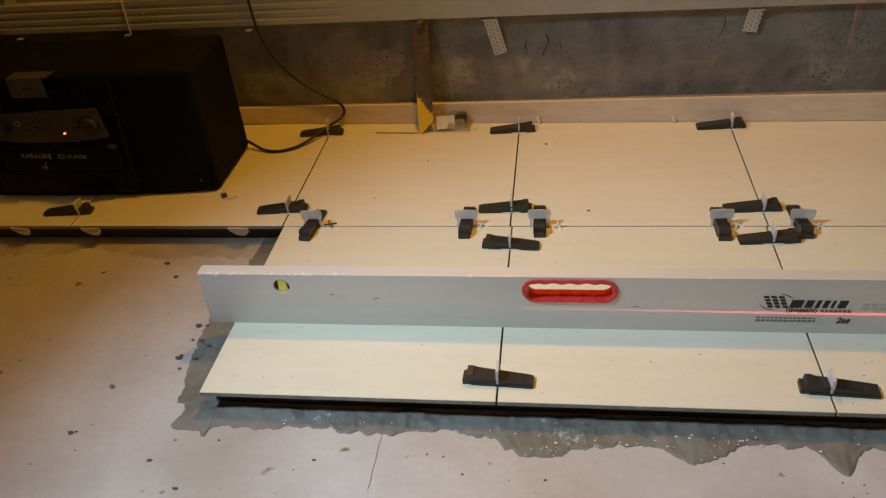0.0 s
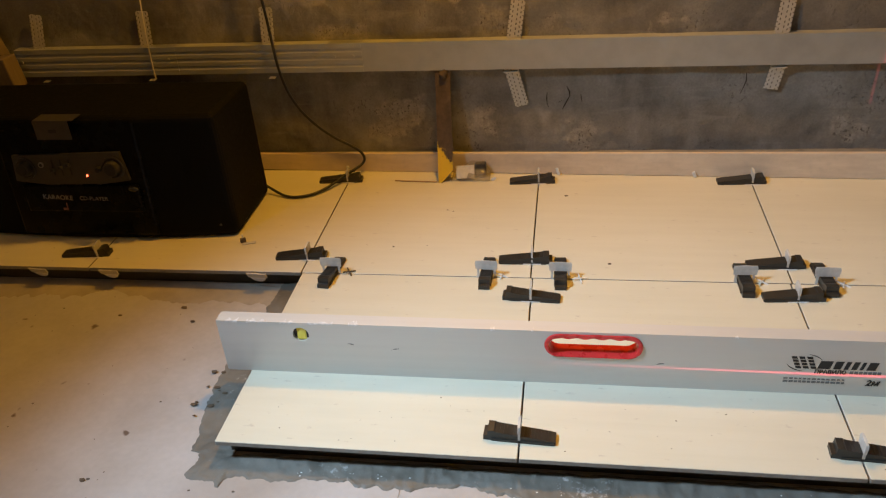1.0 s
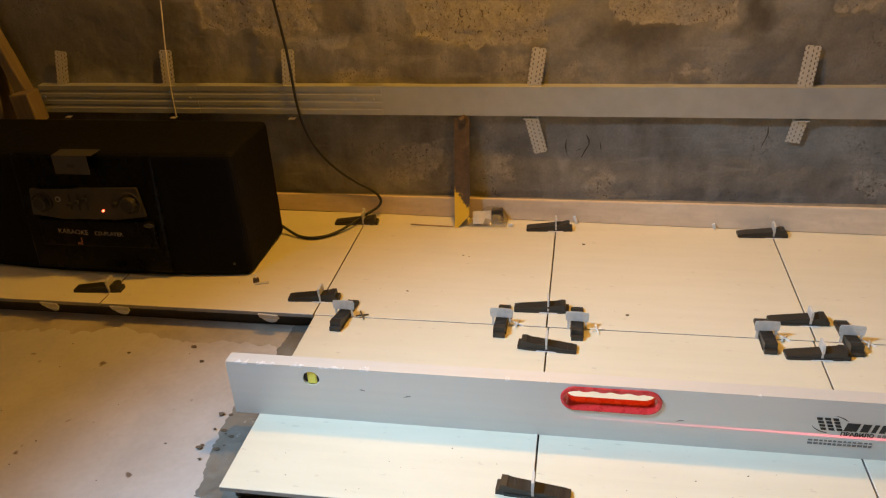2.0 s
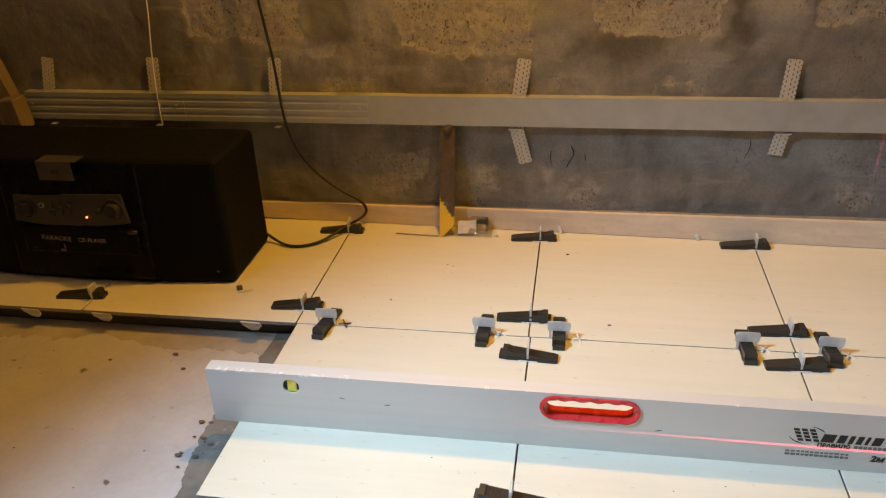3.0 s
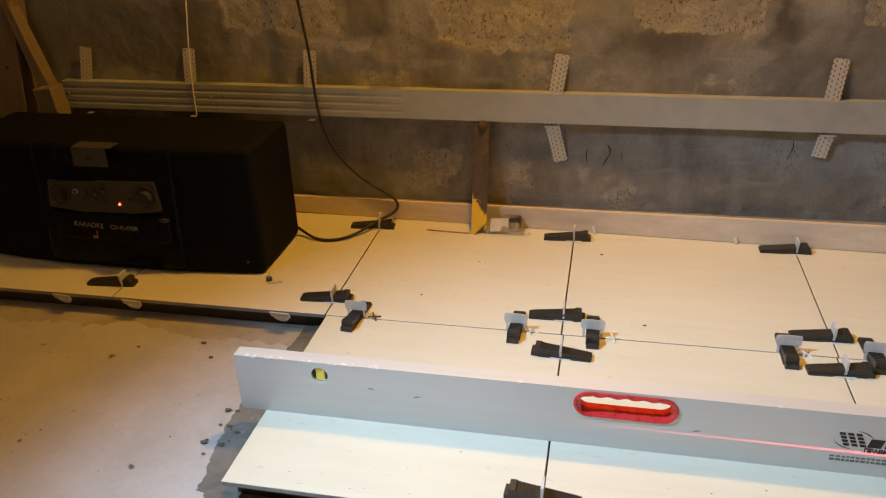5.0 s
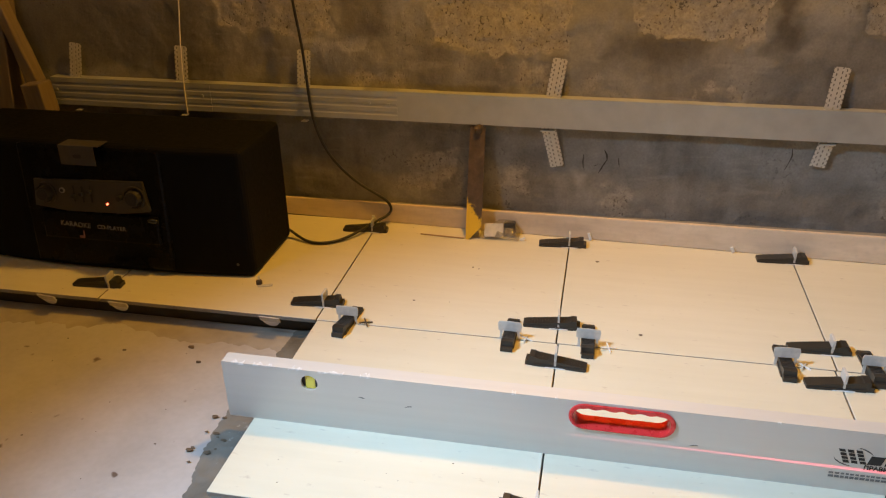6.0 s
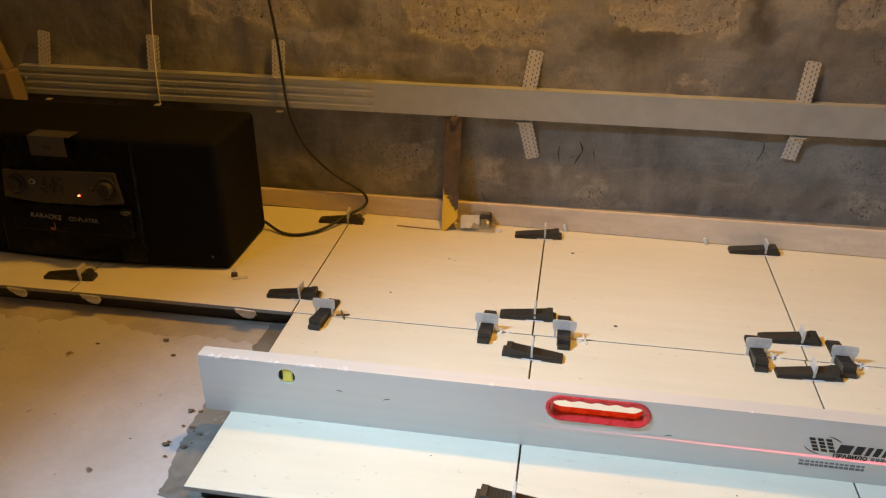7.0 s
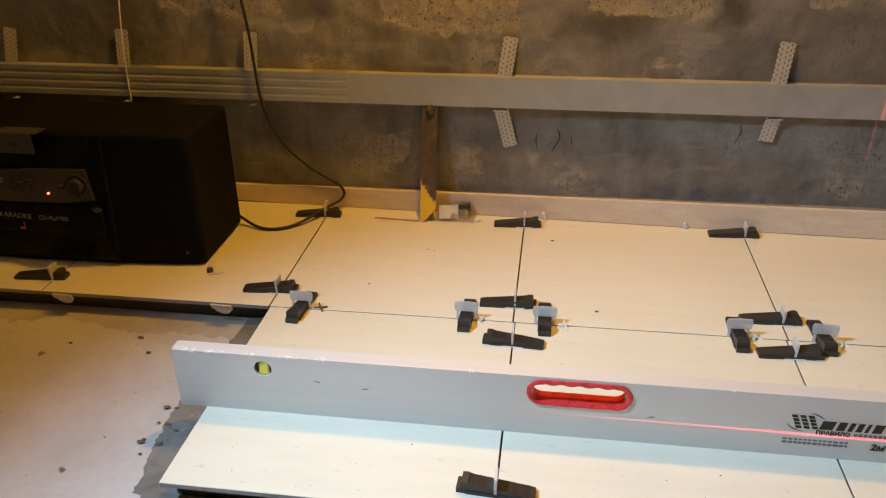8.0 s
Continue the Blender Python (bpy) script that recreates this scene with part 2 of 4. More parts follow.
def bareness(x, z):
    return max(r[4] * inside(x, z, r, 0.016 if r[4] == 1.0 else 0.05, 0.022 if r[4] == 1.0 else 0.045) for r in BARE if r[0] - 0.06 < x < r[1] + 0.06) if any(r[0] - 0.06 < x < r[1] + 0.06 for r in BARE) else 0.0


nx, nz = 680, 210
x0w, x1w, z0w, z1w = -1.45, 1.35, FZ, 0.82
verts, faces, bare_at, tone_at = [], [], [], []
for j in range(nz + 1):
    for i in range(nx + 1):
        x, z = x0w + (x1w - x0w) * i / nx, z0w + (z1w - z0w) * j / nz
        bare = bareness(x, z)
        t = sum(r[4] * inside(x, z, r, 0.032 if r[3] - r[2] > 0.03 else 0.008, 0.024) for r in TONES if r[0] - 0.06 < x < r[1] + 0.06 and r[2] - 0.06 < z < r[3] + 0.06)
        edge = min(1.0, 6 * i / nx, 6 * (1 - i / nx), 6 * (1 - j / nz))
        verts.append((x, WY - wall_depth(x, z, bare) * edge, z))
        bare_at.append(bare)
        tone_at.append(max(0.0, min(1.0, 0.5 + 0.5 * t)))
for j in range(nz):
    for i in range(nx):
        k = j * (nx + 1) + i
        faces.append((k, k + 1, k + nx + 2, k + nx + 1))
coat_mesh = bpy.data.meshes.new("mortar_coat")
coat_mesh.from_pydata(verts, [], faces)
coat_mesh.materials.append(WALL)
for name, values in (("exposed", bare_at), ("tone", tone_at)):
    coat_mesh.attributes.new(name, "FLOAT", "POINT").data.foreach_set("value", values)
coat_mesh.polygons.foreach_set("use_smooth", [True] * len(coat_mesh.polygons))
back = new("wall_north", mesh_of("wall_north", slab(-3.2, 2.8, WY + 0.012, WY + 0.22, FZ, 2.4), WALL))
tagged(back, "rough grey-brown block wall with scraped mortar", "wall", kind="structure")
part("mortar_coat", coat_mesh, WALL, back)
# cracks and gouges in the coat: start, and steps along the wall
GOUGE = simple("dark_gouge", (0.055, 0.043, 0.032), 0.95, 0, 0.3, 120, 0.3)
for x, z, width, steps in ((0.055, 0.198, 0.0030, ((0.006, -0.012), (0.001, -0.010), (-0.006, -0.011), (-0.006, -0.012), (-0.004, -0.008))),
                           (0.012, 0.186, 0.0022, ((-0.001, -0.014), (0.001, -0.013), (0.003, -0.008))),
                           (0.045, 0.166, 0.0026, ((-0.008, -0.005), (-0.007, -0.002))),
                           (0.431, 0.222, 0.0022, ((0.002, -0.016), (-0.004, -0.014), (-0.006, -0.016))),
                           (0.086, 0.182, 0.0018, ((0.001, -0.010), (0.002, -0.010)))):
    bm = bmesh.new()
    last = None
    for k, (dx, dz) in enumerate(((0.0, 0.0),) + steps):
        x, z = x + dx, z + dz
        w = width * (0.25 if k in (0, len(steps)) else 0.5 + 0.15 * math.sin(k * 2.3))
        y = WY - wall_depth(x, z, bareness(x, z)) - 0.0007
        pair = [bm.verts.new((x - w, y, z)), bm.verts.new((x + w, y, z + 0.4 * w))]
        if last:
            bm.faces.new((last[0], last[1], pair[1], pair[0]))
        last = pair
    part("crack", bm, GOUGE, back, "dark crack in the mortar coat")
for name, dims in (("wall_west", (-3.3, -3.1, -3.4, 0.7)), ("wall_east", (2.7, 2.9, -3.4, 0.7)), ("wall_south", (-3.3, 2.9, -3.5, -3.3))):
    w = new(name, mesh_of(name, slab(*dims, FZ - 0.1, 2.4), PLASTER))
    tagged(w, "plain bare plaster wall of the room", "wall", kind="structure")
c = new("ceiling", mesh_of("ceiling", slab(-3.3, 2.9, -3.5, 0.7, 2.4, 2.5), PLASTER))
tagged(c, "plain bare ceiling of the room", "ceiling", kind="structure")

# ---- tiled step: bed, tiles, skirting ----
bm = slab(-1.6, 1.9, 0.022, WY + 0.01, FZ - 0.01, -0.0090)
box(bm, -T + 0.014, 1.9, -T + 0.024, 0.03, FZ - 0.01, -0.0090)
bed = new("tile_bed", mesh_of("tile_bed", bm, DARKBED))
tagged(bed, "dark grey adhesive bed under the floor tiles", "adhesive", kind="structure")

tiles = empty("tiled_floor")
tagged(tiles, "cream wood-grained floor tiles freshly laid with open joints", "tiles", kind="structure")
G = 0.0013
tile_mesh = mesh_of("tile", slab(-T / 2 + G, T / 2 - G, -T / 2 + G, T / 2 - G, -0.0085, 0, 0.0008, 1), [TILE, TBODY])
for p in tile_mesh.polygons:
    p.material_index = 0 if p.normal.z > 0.3 else 1
JB = (-3 * T, -2 * T, -0.449, -0.0045, 0.457, 0.909, 1.36, 1.81)      # joints of the wall row
JF = (-0.447, -0.001, 0.453, 0.905, 1.356, 1.806)                      # joints of the front row
for joints, y in ((JB, T / 2), (JF, -T / 2)):
    for a, b in zip(joints, joints[1:]):
        t = part("tile", tile_mesh, TILE, tiles)
        t.location, t.scale = ((a + b) / 2, y, 0), ((b - a) / T, 1, 1)


def skirt_front(x):
    return 0.4305 - 0.0302 * x


def along_wall(x0, x1, depth0, depth1, low, high, rise):
    """A strip that follows the slightly crooked skirting line; depths are from its face, None reaching the wall."""
    bm = bmesh.new()
    ends = []
    for x in (x0, x1):
        f = skirt_front(x) + depth0
        r = WY + 0.004 if depth1 is None else skirt_front(x) + depth1
        z = high + rise * x
        ends.append([bm.verts.new(p) for p in ((x, f, low), (x, r, low), (x, r, z), (x, f, z))])
    bm.faces.new(ends[0])
    bm.faces.new(ends[1][::-1])
    for k in range(4):
        bm.faces.new((ends[0][k], ends[0][(k + 1) % 4], ends[1][(k + 1) % 4], ends[1][k]))
    return bm


bm = along_wall(-0.84, 1.9, 0.0, 0.0085, 0.0005, 0.0522, 0.0140)
bmesh.ops.bevel(bm, geom=bm.edges[:], offset=0.0012, segments=2, affect="EDGES")
sk = new("baseboard", mesh_of("baseboard", bm, DUSTY))
fill = new("skirting_bed", mesh_of("skirting_bed", along_wall(-0.84, 1.9, 0.0085, None, 0.0003, 0.0430, 0.004), BEDTOP))
tagged(fill, "grey adhesive packed behind the tile skirting", "adhesive", kind="structure")
tagged(sk, "cream tile skirting strip along the wall foot", "baseboard", kind="structure")


WHITE = simple("white_plastic", (0.72, 0.73, 0.74), 0.4, 0, 0.06, 60, 0.1)
RED = simple("red_grip_plastic", (0.64, 0.034, 0.036), 0.28, 0, 0.12, 60, 0.1)
YELLOW = simple("yellow_vial_fluid", (0.76, 0.67, 0.10), 0.2, 0, 0.08, 60, 0.02)
INK = simple("black_print", (0.012, 0.012, 0.013), 0.55, 0, 0.2, 200, 0.0)
GREYINK = simple("faded_print", (0.16, 0.16, 0.16), 0.6, 0, 0.2, 200, 0.0)
FADED = simple("worn_off_print", (0.44, 0.43, 0.41), 0.6, 0, 0.2, 200, 0.0)
GLOSS = simple("glossy_black_panel", (0.0036, 0.0036, 0.0042), 0.26, 0, 0.15, 30, 0.02, spec=0.11)
GREYPL = simple("dark_silver_panel", (0.058, 0.054, 0.046), 0.4, 0.4, 0.12, 60, 0.08)
LENS = simple("polished_dark_lens", (0.01, 0.011, 0.013), 0.13, 0, 0.05, 30, 0.0, spec=0.8)
PALE = simple("pale_print", (0.27, 0.255, 0.235), 0.6, 0, 0.1, 60, 0.0)
ROSE = simple("dull_red_print", (0.25, 0.10, 0.08), 0.6, 0, 0.1, 60, 0.0)
RUBBER = simple("black_cable", (0.010, 0.0095, 0.009), 0.5, 0, 0.15, 90, 0.1)
STRING = simple("white_cord", (0.55, 0.52, 0.47), 0.8, 0, 0.15, 300, 0.5)
TIMBER = simple("raw_timber", (0.14, 0.105, 0.068), 0.75, 0, 0.25, 30, 0.4, (6, 6, 0.5))
WORN = simple("bright_worn_metal", (0.70, 0.70, 0.70), 0.5, 0.3, 0.35, 160, 0.5)
LABEL = simple("white_paper", (0.50, 0.48, 0.44), 0.6, 0, 0.12, 120, 0.1)
WIRE = simple("brown_wire", (0.36, 0.24, 0.13), 0.6, 0.2, 0.3, 150, 0.2)
SMEAR = simple("dried_smear", (0.335, 0.305, 0.26), 0.75, 0, 0.22, 22, 0.4)
CRUMB = simple("dried_crumbs", (0.10, 0.075, 0.05), 0.85, 0, 0.4, 200, 0.5)
CHALK = simple("white_crumbs", (0.60, 0.60, 0.58), 0.85, 0, 0.2, 200, 0.5)


def clear_plastic():
    m, nt, b = material("milky_clip_plastic")
    v = coords(nt)
    nt.links.new(ramp(nt, noise_tex(nt, v, 90, 3), [(0.3, (0.58, 0.57, 0.545)), (0.7, (0.72, 0.71, 0.685))]), b.inputs["Base Color"])
    b.inputs["Roughness"].default_value = 0.35
    b.inputs["Alpha"].default_value = 0.72
    return m


def bag_film():
    m, nt, b = material("clear_bag_film")
    v = coords(nt)
    n = noise_tex(nt, v, 60, 4)
    nt.links.new(ramp(nt, n, [(0.3, (0.16, 0.14, 0.11)), (0.7, (0.38, 0.35, 0.29))]), b.inputs["Base Color"])
    b.inputs["Roughness"].default_value = 0.15
    b.inputs["Alpha"].default_value = 0.5
    bump(nt, b, n, 0.6, 0.003)
    return m


def rusty_steel():
    """Rusty steel with a ragged patch of yellow paint near the foot."""
    m, nt, b = material("rusty_steel")
    v = coords(nt)
    n = noise_tex(nt, v, 45, 6, 0.65)
    rust = ramp(nt, n, [(0.3, (0.045, 0.030, 0.020)), (0.55, (0.085, 0.056, 0.034)), (0.75, (0.13, 0.095, 0.065))])
    sep = nt.nodes.new("ShaderNodeSeparateXYZ")
    nt.links.new(v, sep.inputs["Vector"])
    f = nt.nodes.new("ShaderNodeMath")
    f.operation = "MULTIPLY_ADD"
    f.inputs[1].default_value = -1.5
    f.inputs[2].default_value = 0.040
    nt.links.new(sep.outputs["X"], f.inputs[0])
    g = nt.nodes.new("ShaderNodeMath")
    g.operation = "SUBTRACT"
    nt.links.new(f.outputs[0], g.inputs[0])
    nt.links.new(sep.outputs["Z"], g.inputs[1])
    k = nt.nodes.new("ShaderNodeMath")
    k.operation = "MULTIPLY_ADD"
    k.inputs[1].default_value = 0.09
    nt.links.new(n, k.inputs[0])
    nt.links.new(g.outputs[0], k.inputs[2])
    mask = ramp(nt, k.outputs[0], [(0.022, 0.0), (0.027, 1.0)])
    col = mix(nt, mask, rust, (0.70, 0.46, 0.03))
    nt.links.new(col, b.inputs["Base Color"])
    b.inputs["Metallic"].default_value = 0.0
    b.inputs["Roughness"].default_value = 0.62
    bump(nt, b, n, 0.4, 0.001)
    return m


CLIP = clear_plastic()
FILM = bag_film()
RUST = rusty_steel()
LED, led_nt, led_b = material("red_led")
led_b.inputs["Base Color"].default_value = (0.8, 0.05, 0.02, 1)
led_b.inputs["Emission Color"].default_value = (1.0, 0.12, 0.05, 1)
led_b.inputs["Emission Strength"].default_value = 9.0


def letters(text, size, m, mat, parent, depth=0.0003, shear=0.0, name="lettering", bold=0.0):
    cu = bpy.data.curves.new("lettering", "FONT")
    cu.body, cu.size, cu.extrude, cu.shear = text, size, depth, shear
    cu.resolution_u, cu.offset = 3, size * bold
    tmp = new("lettering", cu)
    dg = bpy.context.evaluated_depsgraph_get()
    me = bpy.data.meshes.new_from_object(tmp.evaluated_get(dg))
    bpy.data.objects.remove(tmp)
    me.materials.clear()
    me.materials.append(mat)
    ob = part(name, me, mat, parent)
    ob.matrix_basis = m
    return ob


def stadium(x0, x1, z0, z1, n=10):
    r = (z1 - z0) / 2
    zc = (z0 + z1) / 2
    pts = []
    for i in range(n + 1):
        a = -math.pi / 2 + math.pi * i / n
        pts.append((x1 - r + r * math.cos(a), zc + r * math.sin(a)))
    for i in range(n + 1):
        a = math.pi / 2 + math.pi * i / n
        pts.append((x0 + r + r * math.cos(a), zc + r * math.sin(a)))
    return pts


def ring(bm, outer, inner, y0, y1):
    """A frame between two outlines of the same count, from y0 to y1."""
    n = len(outer)
    vs = [[bm.verts.new((x, y, z)) for x, z in o] for o, y in ((outer, y0), (inner, y0), (outer, y1), (inner, y1))]
    for i in range(n):
        j = (i + 1) % n
        for a, b in ((0, 1), (1, 3), (3, 2), (2, 0)):
            bm.faces.new((vs[a][i], vs[a][j], vs[b][j], vs[b][i]))
    return bm


# ---- straightedge ----
RY = -0.289
rule = empty("straightedge", pose(0, RY, 0))
tagged(rule, "long aluminium screed straightedge with red grip and vial", "straightedge")
RX0, RX1 = -0.486, 1.514
HX0, HX1, HZ0, HZ1 = 0.0315, 0.1725, 0.0540, 0.0940
VX, VZ, VR = -0.349, 0.0775, 0.0135
bm = bmesh.new()
for b in ((RX0 + 0.0015, VX - VR, 0, 0.1), (VX + VR, HX0, 0, 0.1), (HX1, RX1, 0, 0.1), (HX0, HX1, 0, HZ0), (HX0, HX1, HZ1, 0.1),
          (VX - VR, VX + VR, 0, VZ - VR), (VX - VR, VX + VR, VZ + VR, 0.1)):
    box(bm, b[0], b[1], 0, 0.024, b[2], b[3])
square = [(VX + VR * max(-1, min(1, 1.415 * math.cos(a))), VZ + VR * max(-1, min(1, 1.415 * math.sin(a)))) for a in [2 * math.pi * i / 32 for i in range(32)]]
circle = [(VX + (VR - 0.0004) * math.cos(2 * math.pi * i / 32), VZ + (VR - 0.0004) * math.sin(2 * math.pi * i / 32)) for i in range(32)]
ring(bm, square, circle, 0, 0.024)
hole_in = stadium(0.0325, 0.1715, 0.0545, 0.0935, 24)
hole_out = []
HR = (HZ1 - HZ0) / 2
for i, (x, z) in enumerate(hole_in):
    side = 1 if i < len(hole_in) // 2 else -1
    cx = HX1 - HR if side > 0 else HX0 + HR
    a = math.atan2(z - 0.074, x - (0.1715 - 0.0195 if side > 0 else 0.0325 + 0.0195))
    k = HR / max(abs(math.cos(a)), abs(math.sin(a)))
    hole_out.append((cx + k * math.cos(a), 0.074 + k * math.sin(a)))
ring(bm, hole_out, hole_in, 0, 0.024)
body = part("body", bm, ALU, rule, "dull brushed aluminium profile")
part("end_cap", slab(RX0, RX0 + 0.0014, 0.0008, 0.0232, 0.001, 0.099), ALU, rule)
vial = part("vial", slab(VX - 0.0078, VX + 0.0082, 0.0025, 0.016, VZ - 0.0125, VZ + 0.0125, 0.003, 3), YELLOW, rule, "yellow spirit vial")
bm = bmesh.new()
for s in (-1, 1):
    box(bm, VX + s * 0.0105 - 0.0026, VX + s * 0.0105 + 0.0026, 0.004, 0.018, VZ - 0.0085, VZ + 0.0085)
part("vial_holder", bm, INK, rule, "black vial holder")
# grip: outer flange, liner with finger waves
outer = stadium(0.030, 0.174, 0.0536, 0.0956, 24)
n_in = len(outer)
inner = []
for x, z in stadium(0.036, 0.168, 0.0562, 0.0905, 24):
    if z > 0.080:
        z -= 0.0022 * (0.5 - 0.5 * math.cos((x - 0.036) / 0.132 * 2 * math.pi * 4))
    inner.append((x, z))
top = []
for i in range(1, 30):
    top.append(0.168 - 0.01715 - i * (0.132 - 0.0343) / 30)
outer2, inner2 = [], []
half = n_in // 2
outer2 += outer[:half]
inner2 += inner[:half]
for i, x in enumerate(top):
    fx = i / (len(top) - 1)
    outer2.append((0.174 - 0.021 - fx * (0.144 - 0.042), 0.0956))
    inner2.append((x, 0.0900 - 0.0026 * (0.5 - 0.5 * math.cos((i + 1) / 30 * 2 * math.pi * 4))))
outer2 += outer[half:]
inner2 += inner[half:]
bm = bmesh.new()
ring(bm, outer2, inner2, -0.0025, 0.0275)
grip = part("grip", bm, RED, rule, "moulded red plastic hand grip")
bv = grip.modifiers.new("bevel", "BEVEL")
bv.width, bv.segments, bv.limit_method = 0.0018, 2, "ANGLE"
# printed marks
bm = bmesh.new()
for r in range(4):
    for k in range(3):
        z = 0.0695 - r * 0.0058
        x = 0.381 + k * 0.0105 + r * 0.0024
        prism(bm, [(x, z), (x + 0.0016, z - 0.0041), (x + 0.0092, z - 0.0041), (x + 0.0076, z)], 0.0004, Matrix.Translation((0, -0.0005, 0)))
part("emblem", bm, INK, rule, "black printed grid emblem")
for a0, a1 in ((20, 80), (190, 265)):
    arc_out, arc_in = [], []
    for k in range(13):
        a = radians(a0 + (a1 - a0) * k / 12)
        w = 0.0012 * math.sin(math.pi * k / 12)
        arc_out.append((0.401 + 0.0245 * math.cos(a), 0.0585 + 0.0155 * math.sin(a)))
        arc_in.append((0.401 + (0.0243 - w) * math.cos(a), 0.0585 + (0.0153 - w) * math.sin(a)))
    part("emblem", prism(bmesh.new(), arc_out + arc_in[::-1], 0.0004, Matrix.Translation((0, -0.0005, 0))), INK, rule, "thin black printed arc")
for x, w in ((0.4190, 0.0170), (0.4400, 0.0105), (0.4545, 0.0060), (0.4645, 0.0075), (0.4760, 0.0045), (0.4850, 0.0120)):
    bm = bmesh.new()
    prism(bm, [(x, 0.0485), (x + w, 0.0485), (x + w + 0.0034, 0.0625), (x + 0.0034, 0.0625)], 0.0004, Matrix.Translation((0, -0.0005, 0)))
    part("brand_mark", bm, INK, rule, "black printed brand bar shapes")
letters("ПРАВИЛО", 0.0088, pose(0.4160, -0.0004, 0.0400, 90), INK, rule, 0.0002, bold=0.03)
letters("2м", 0.0145, pose(0.4885, -0.0004, 0.0205, 90), INK, rule, 0.0002, 0.2, bold=0.03)
bm = bmesh.new()
for i in range(7):
    x = 0.4640 + i * 0.0062
    box(bm, x, x + 0.0048, -0.0005, 0.0, 0.0405, 0.0455)
part("printed_line", bm, GREYINK, rule)
bm = bmesh.new()
xx = 0.3760
for i in range(13):
    w = 0.003 + 0.004 * random.random()
    box(bm, xx, xx + w, -0.0005, 0.0, 0.0215, 0.0250)
    box(bm, xx, xx + w * 0.9, -0.0005, 0.0, 0.0275, 0.0300)
    xx += w + 0.0014
part("printed_line", bm, GREYINK, rule)
bm = bmesh.new()
for z in (0.0470, 0.0535):
    for k in range(6):
        box(bm, 0.520 + k * 0.0115, 0.529 + k * 0.0115, -0.0005, 0.0, z, z + 0.0042)
part("printed_line", bm, FADED, rule, "nearly worn-off grey print")
# scratches and dents on the face
for x, z, w, a in ((0.200, 0.046, 0.012, -8), (-0.27, 0.062, 0.010, 12), (-0.20, 0.055, 0.012, -10), (0.55, 0.055, 0.014, 6)):
    bm = bmesh.new()
    prism(bm, [(-w / 2, -0.0009), (w / 2, -0.0005), (w / 2, 0.0006), (0, 0.0012)], 0.0003, pose(x, -0.00035, z, 0, a, 0))
    part("scuff", bm, GREYINK, rule)

# worn bright spots along the top edge
for x, w in ((-0.47, 0.02), (-0.435, 0.035), (-0.38, 0.022), (-0.335, 0.04), (-0.27, 0.016), (-0.05, 0.006), (0.01, 0.004), (0.30, 0.005)):
    bm = bmesh.new()
    pts = [(x + w * k / 6, 0.0995 - 0.0022 * random.random()) for k in range(7)] + [(x + w, 0.10035), (x, 0.10035)]
    prism(bm, pts, 0.0006, Matrix.Translation((0, -0.0004, 0)))
    part("worn_spot", bm, WORN, rule, "bright worn metal")
    bm = bmesh.new()
    pts = [(x + w * k / 8, 0.0004 + 0.011 * random.random() ** 2) for k in range(9)]
    vs = [bm.verts.new((px, 0.0, 0.10035)) for px, py in pts] + [bm.verts.new((px, py, 0.10035)) for px, py in pts[::-1]]
    bm.faces.new(vs)
    part("worn_spot", bm, WORN, rule, "bright worn metal")

# ---- karaoke speaker ----
spk = empty("karaoke_speaker", pose(-0.95, 0.137, 0.0))
DULL = simple("dull_steel", (0.055, 0.05, 0.043), 0.5, 0.3, 0.2, 60, 0.1)
tagged(spk, "black portable karaoke speaker lying on the tiles", "speaker")
bm = bmesh.new()
foot = []
for i in range(25):
    x = -0.345 + 0.67 * i / 24
    foot.append((x, -0.026 * max(0.0, 1 - (x / 0.36) ** 2)))
foot += [(0.325, 0.198), (-0.345, 0.198)]
lo = [bm.verts.new((x, y, 0.0015)) for x, y in foot]
hi = [bm.verts.new((x, y if y > 0.1 else y * 0.3, 0.272)) for x, y in foot]
bm.faces.new(lo[::-1])
bm.faces.new(hi)
for i in range(len(foot)):
    j = (i + 1) % len(foot)
    bm.faces.new((lo[i], lo[j], hi[j], hi[i]))
shell = part("shell", bm, BLACK, spk, "matt black vinyl-covered cabinet")
bv = shell.modifiers.new("bevel", "BEVEL")
bv.width, bv.segments, bv.limit_method, bv.angle_limit = 0.012, 3, "ANGLE", radians(50)
for x in (-0.30, 0.28):
    for y in (0.03, 0.16):
        part("foot", cyl(bmesh.new(), Matrix.Translation((x, y, 0.003)), 0.014, 0.006, 16), RUBBER, spk)
FACE = pose(0.010, -0.0245, 0.010, -4.0, 0, 0)      # leaning front plane of the centre section
ctr = part("centre_section", slab(-0.165, 0.150, -0.004, 0.02, 0.002, 0.258, 0.006, 2), GLOSS, spk, "glossy black centre section")
ctr.matrix_basis = FACE
panel_bm = bmesh.new()
prism(panel_bm, [(-0.138, 0.130), (-0.132, 0.186), (0.108, 0.193), (0.118, 0.132), (0.06, 0.124), (-0.07, 0.122)], 0.008)
panel = part("control_panel", panel_bm, GREYPL, spk, "dark silver control panel")
panel.matrix_basis = FACE @ Matrix.Translation((0, -0.011, 0))
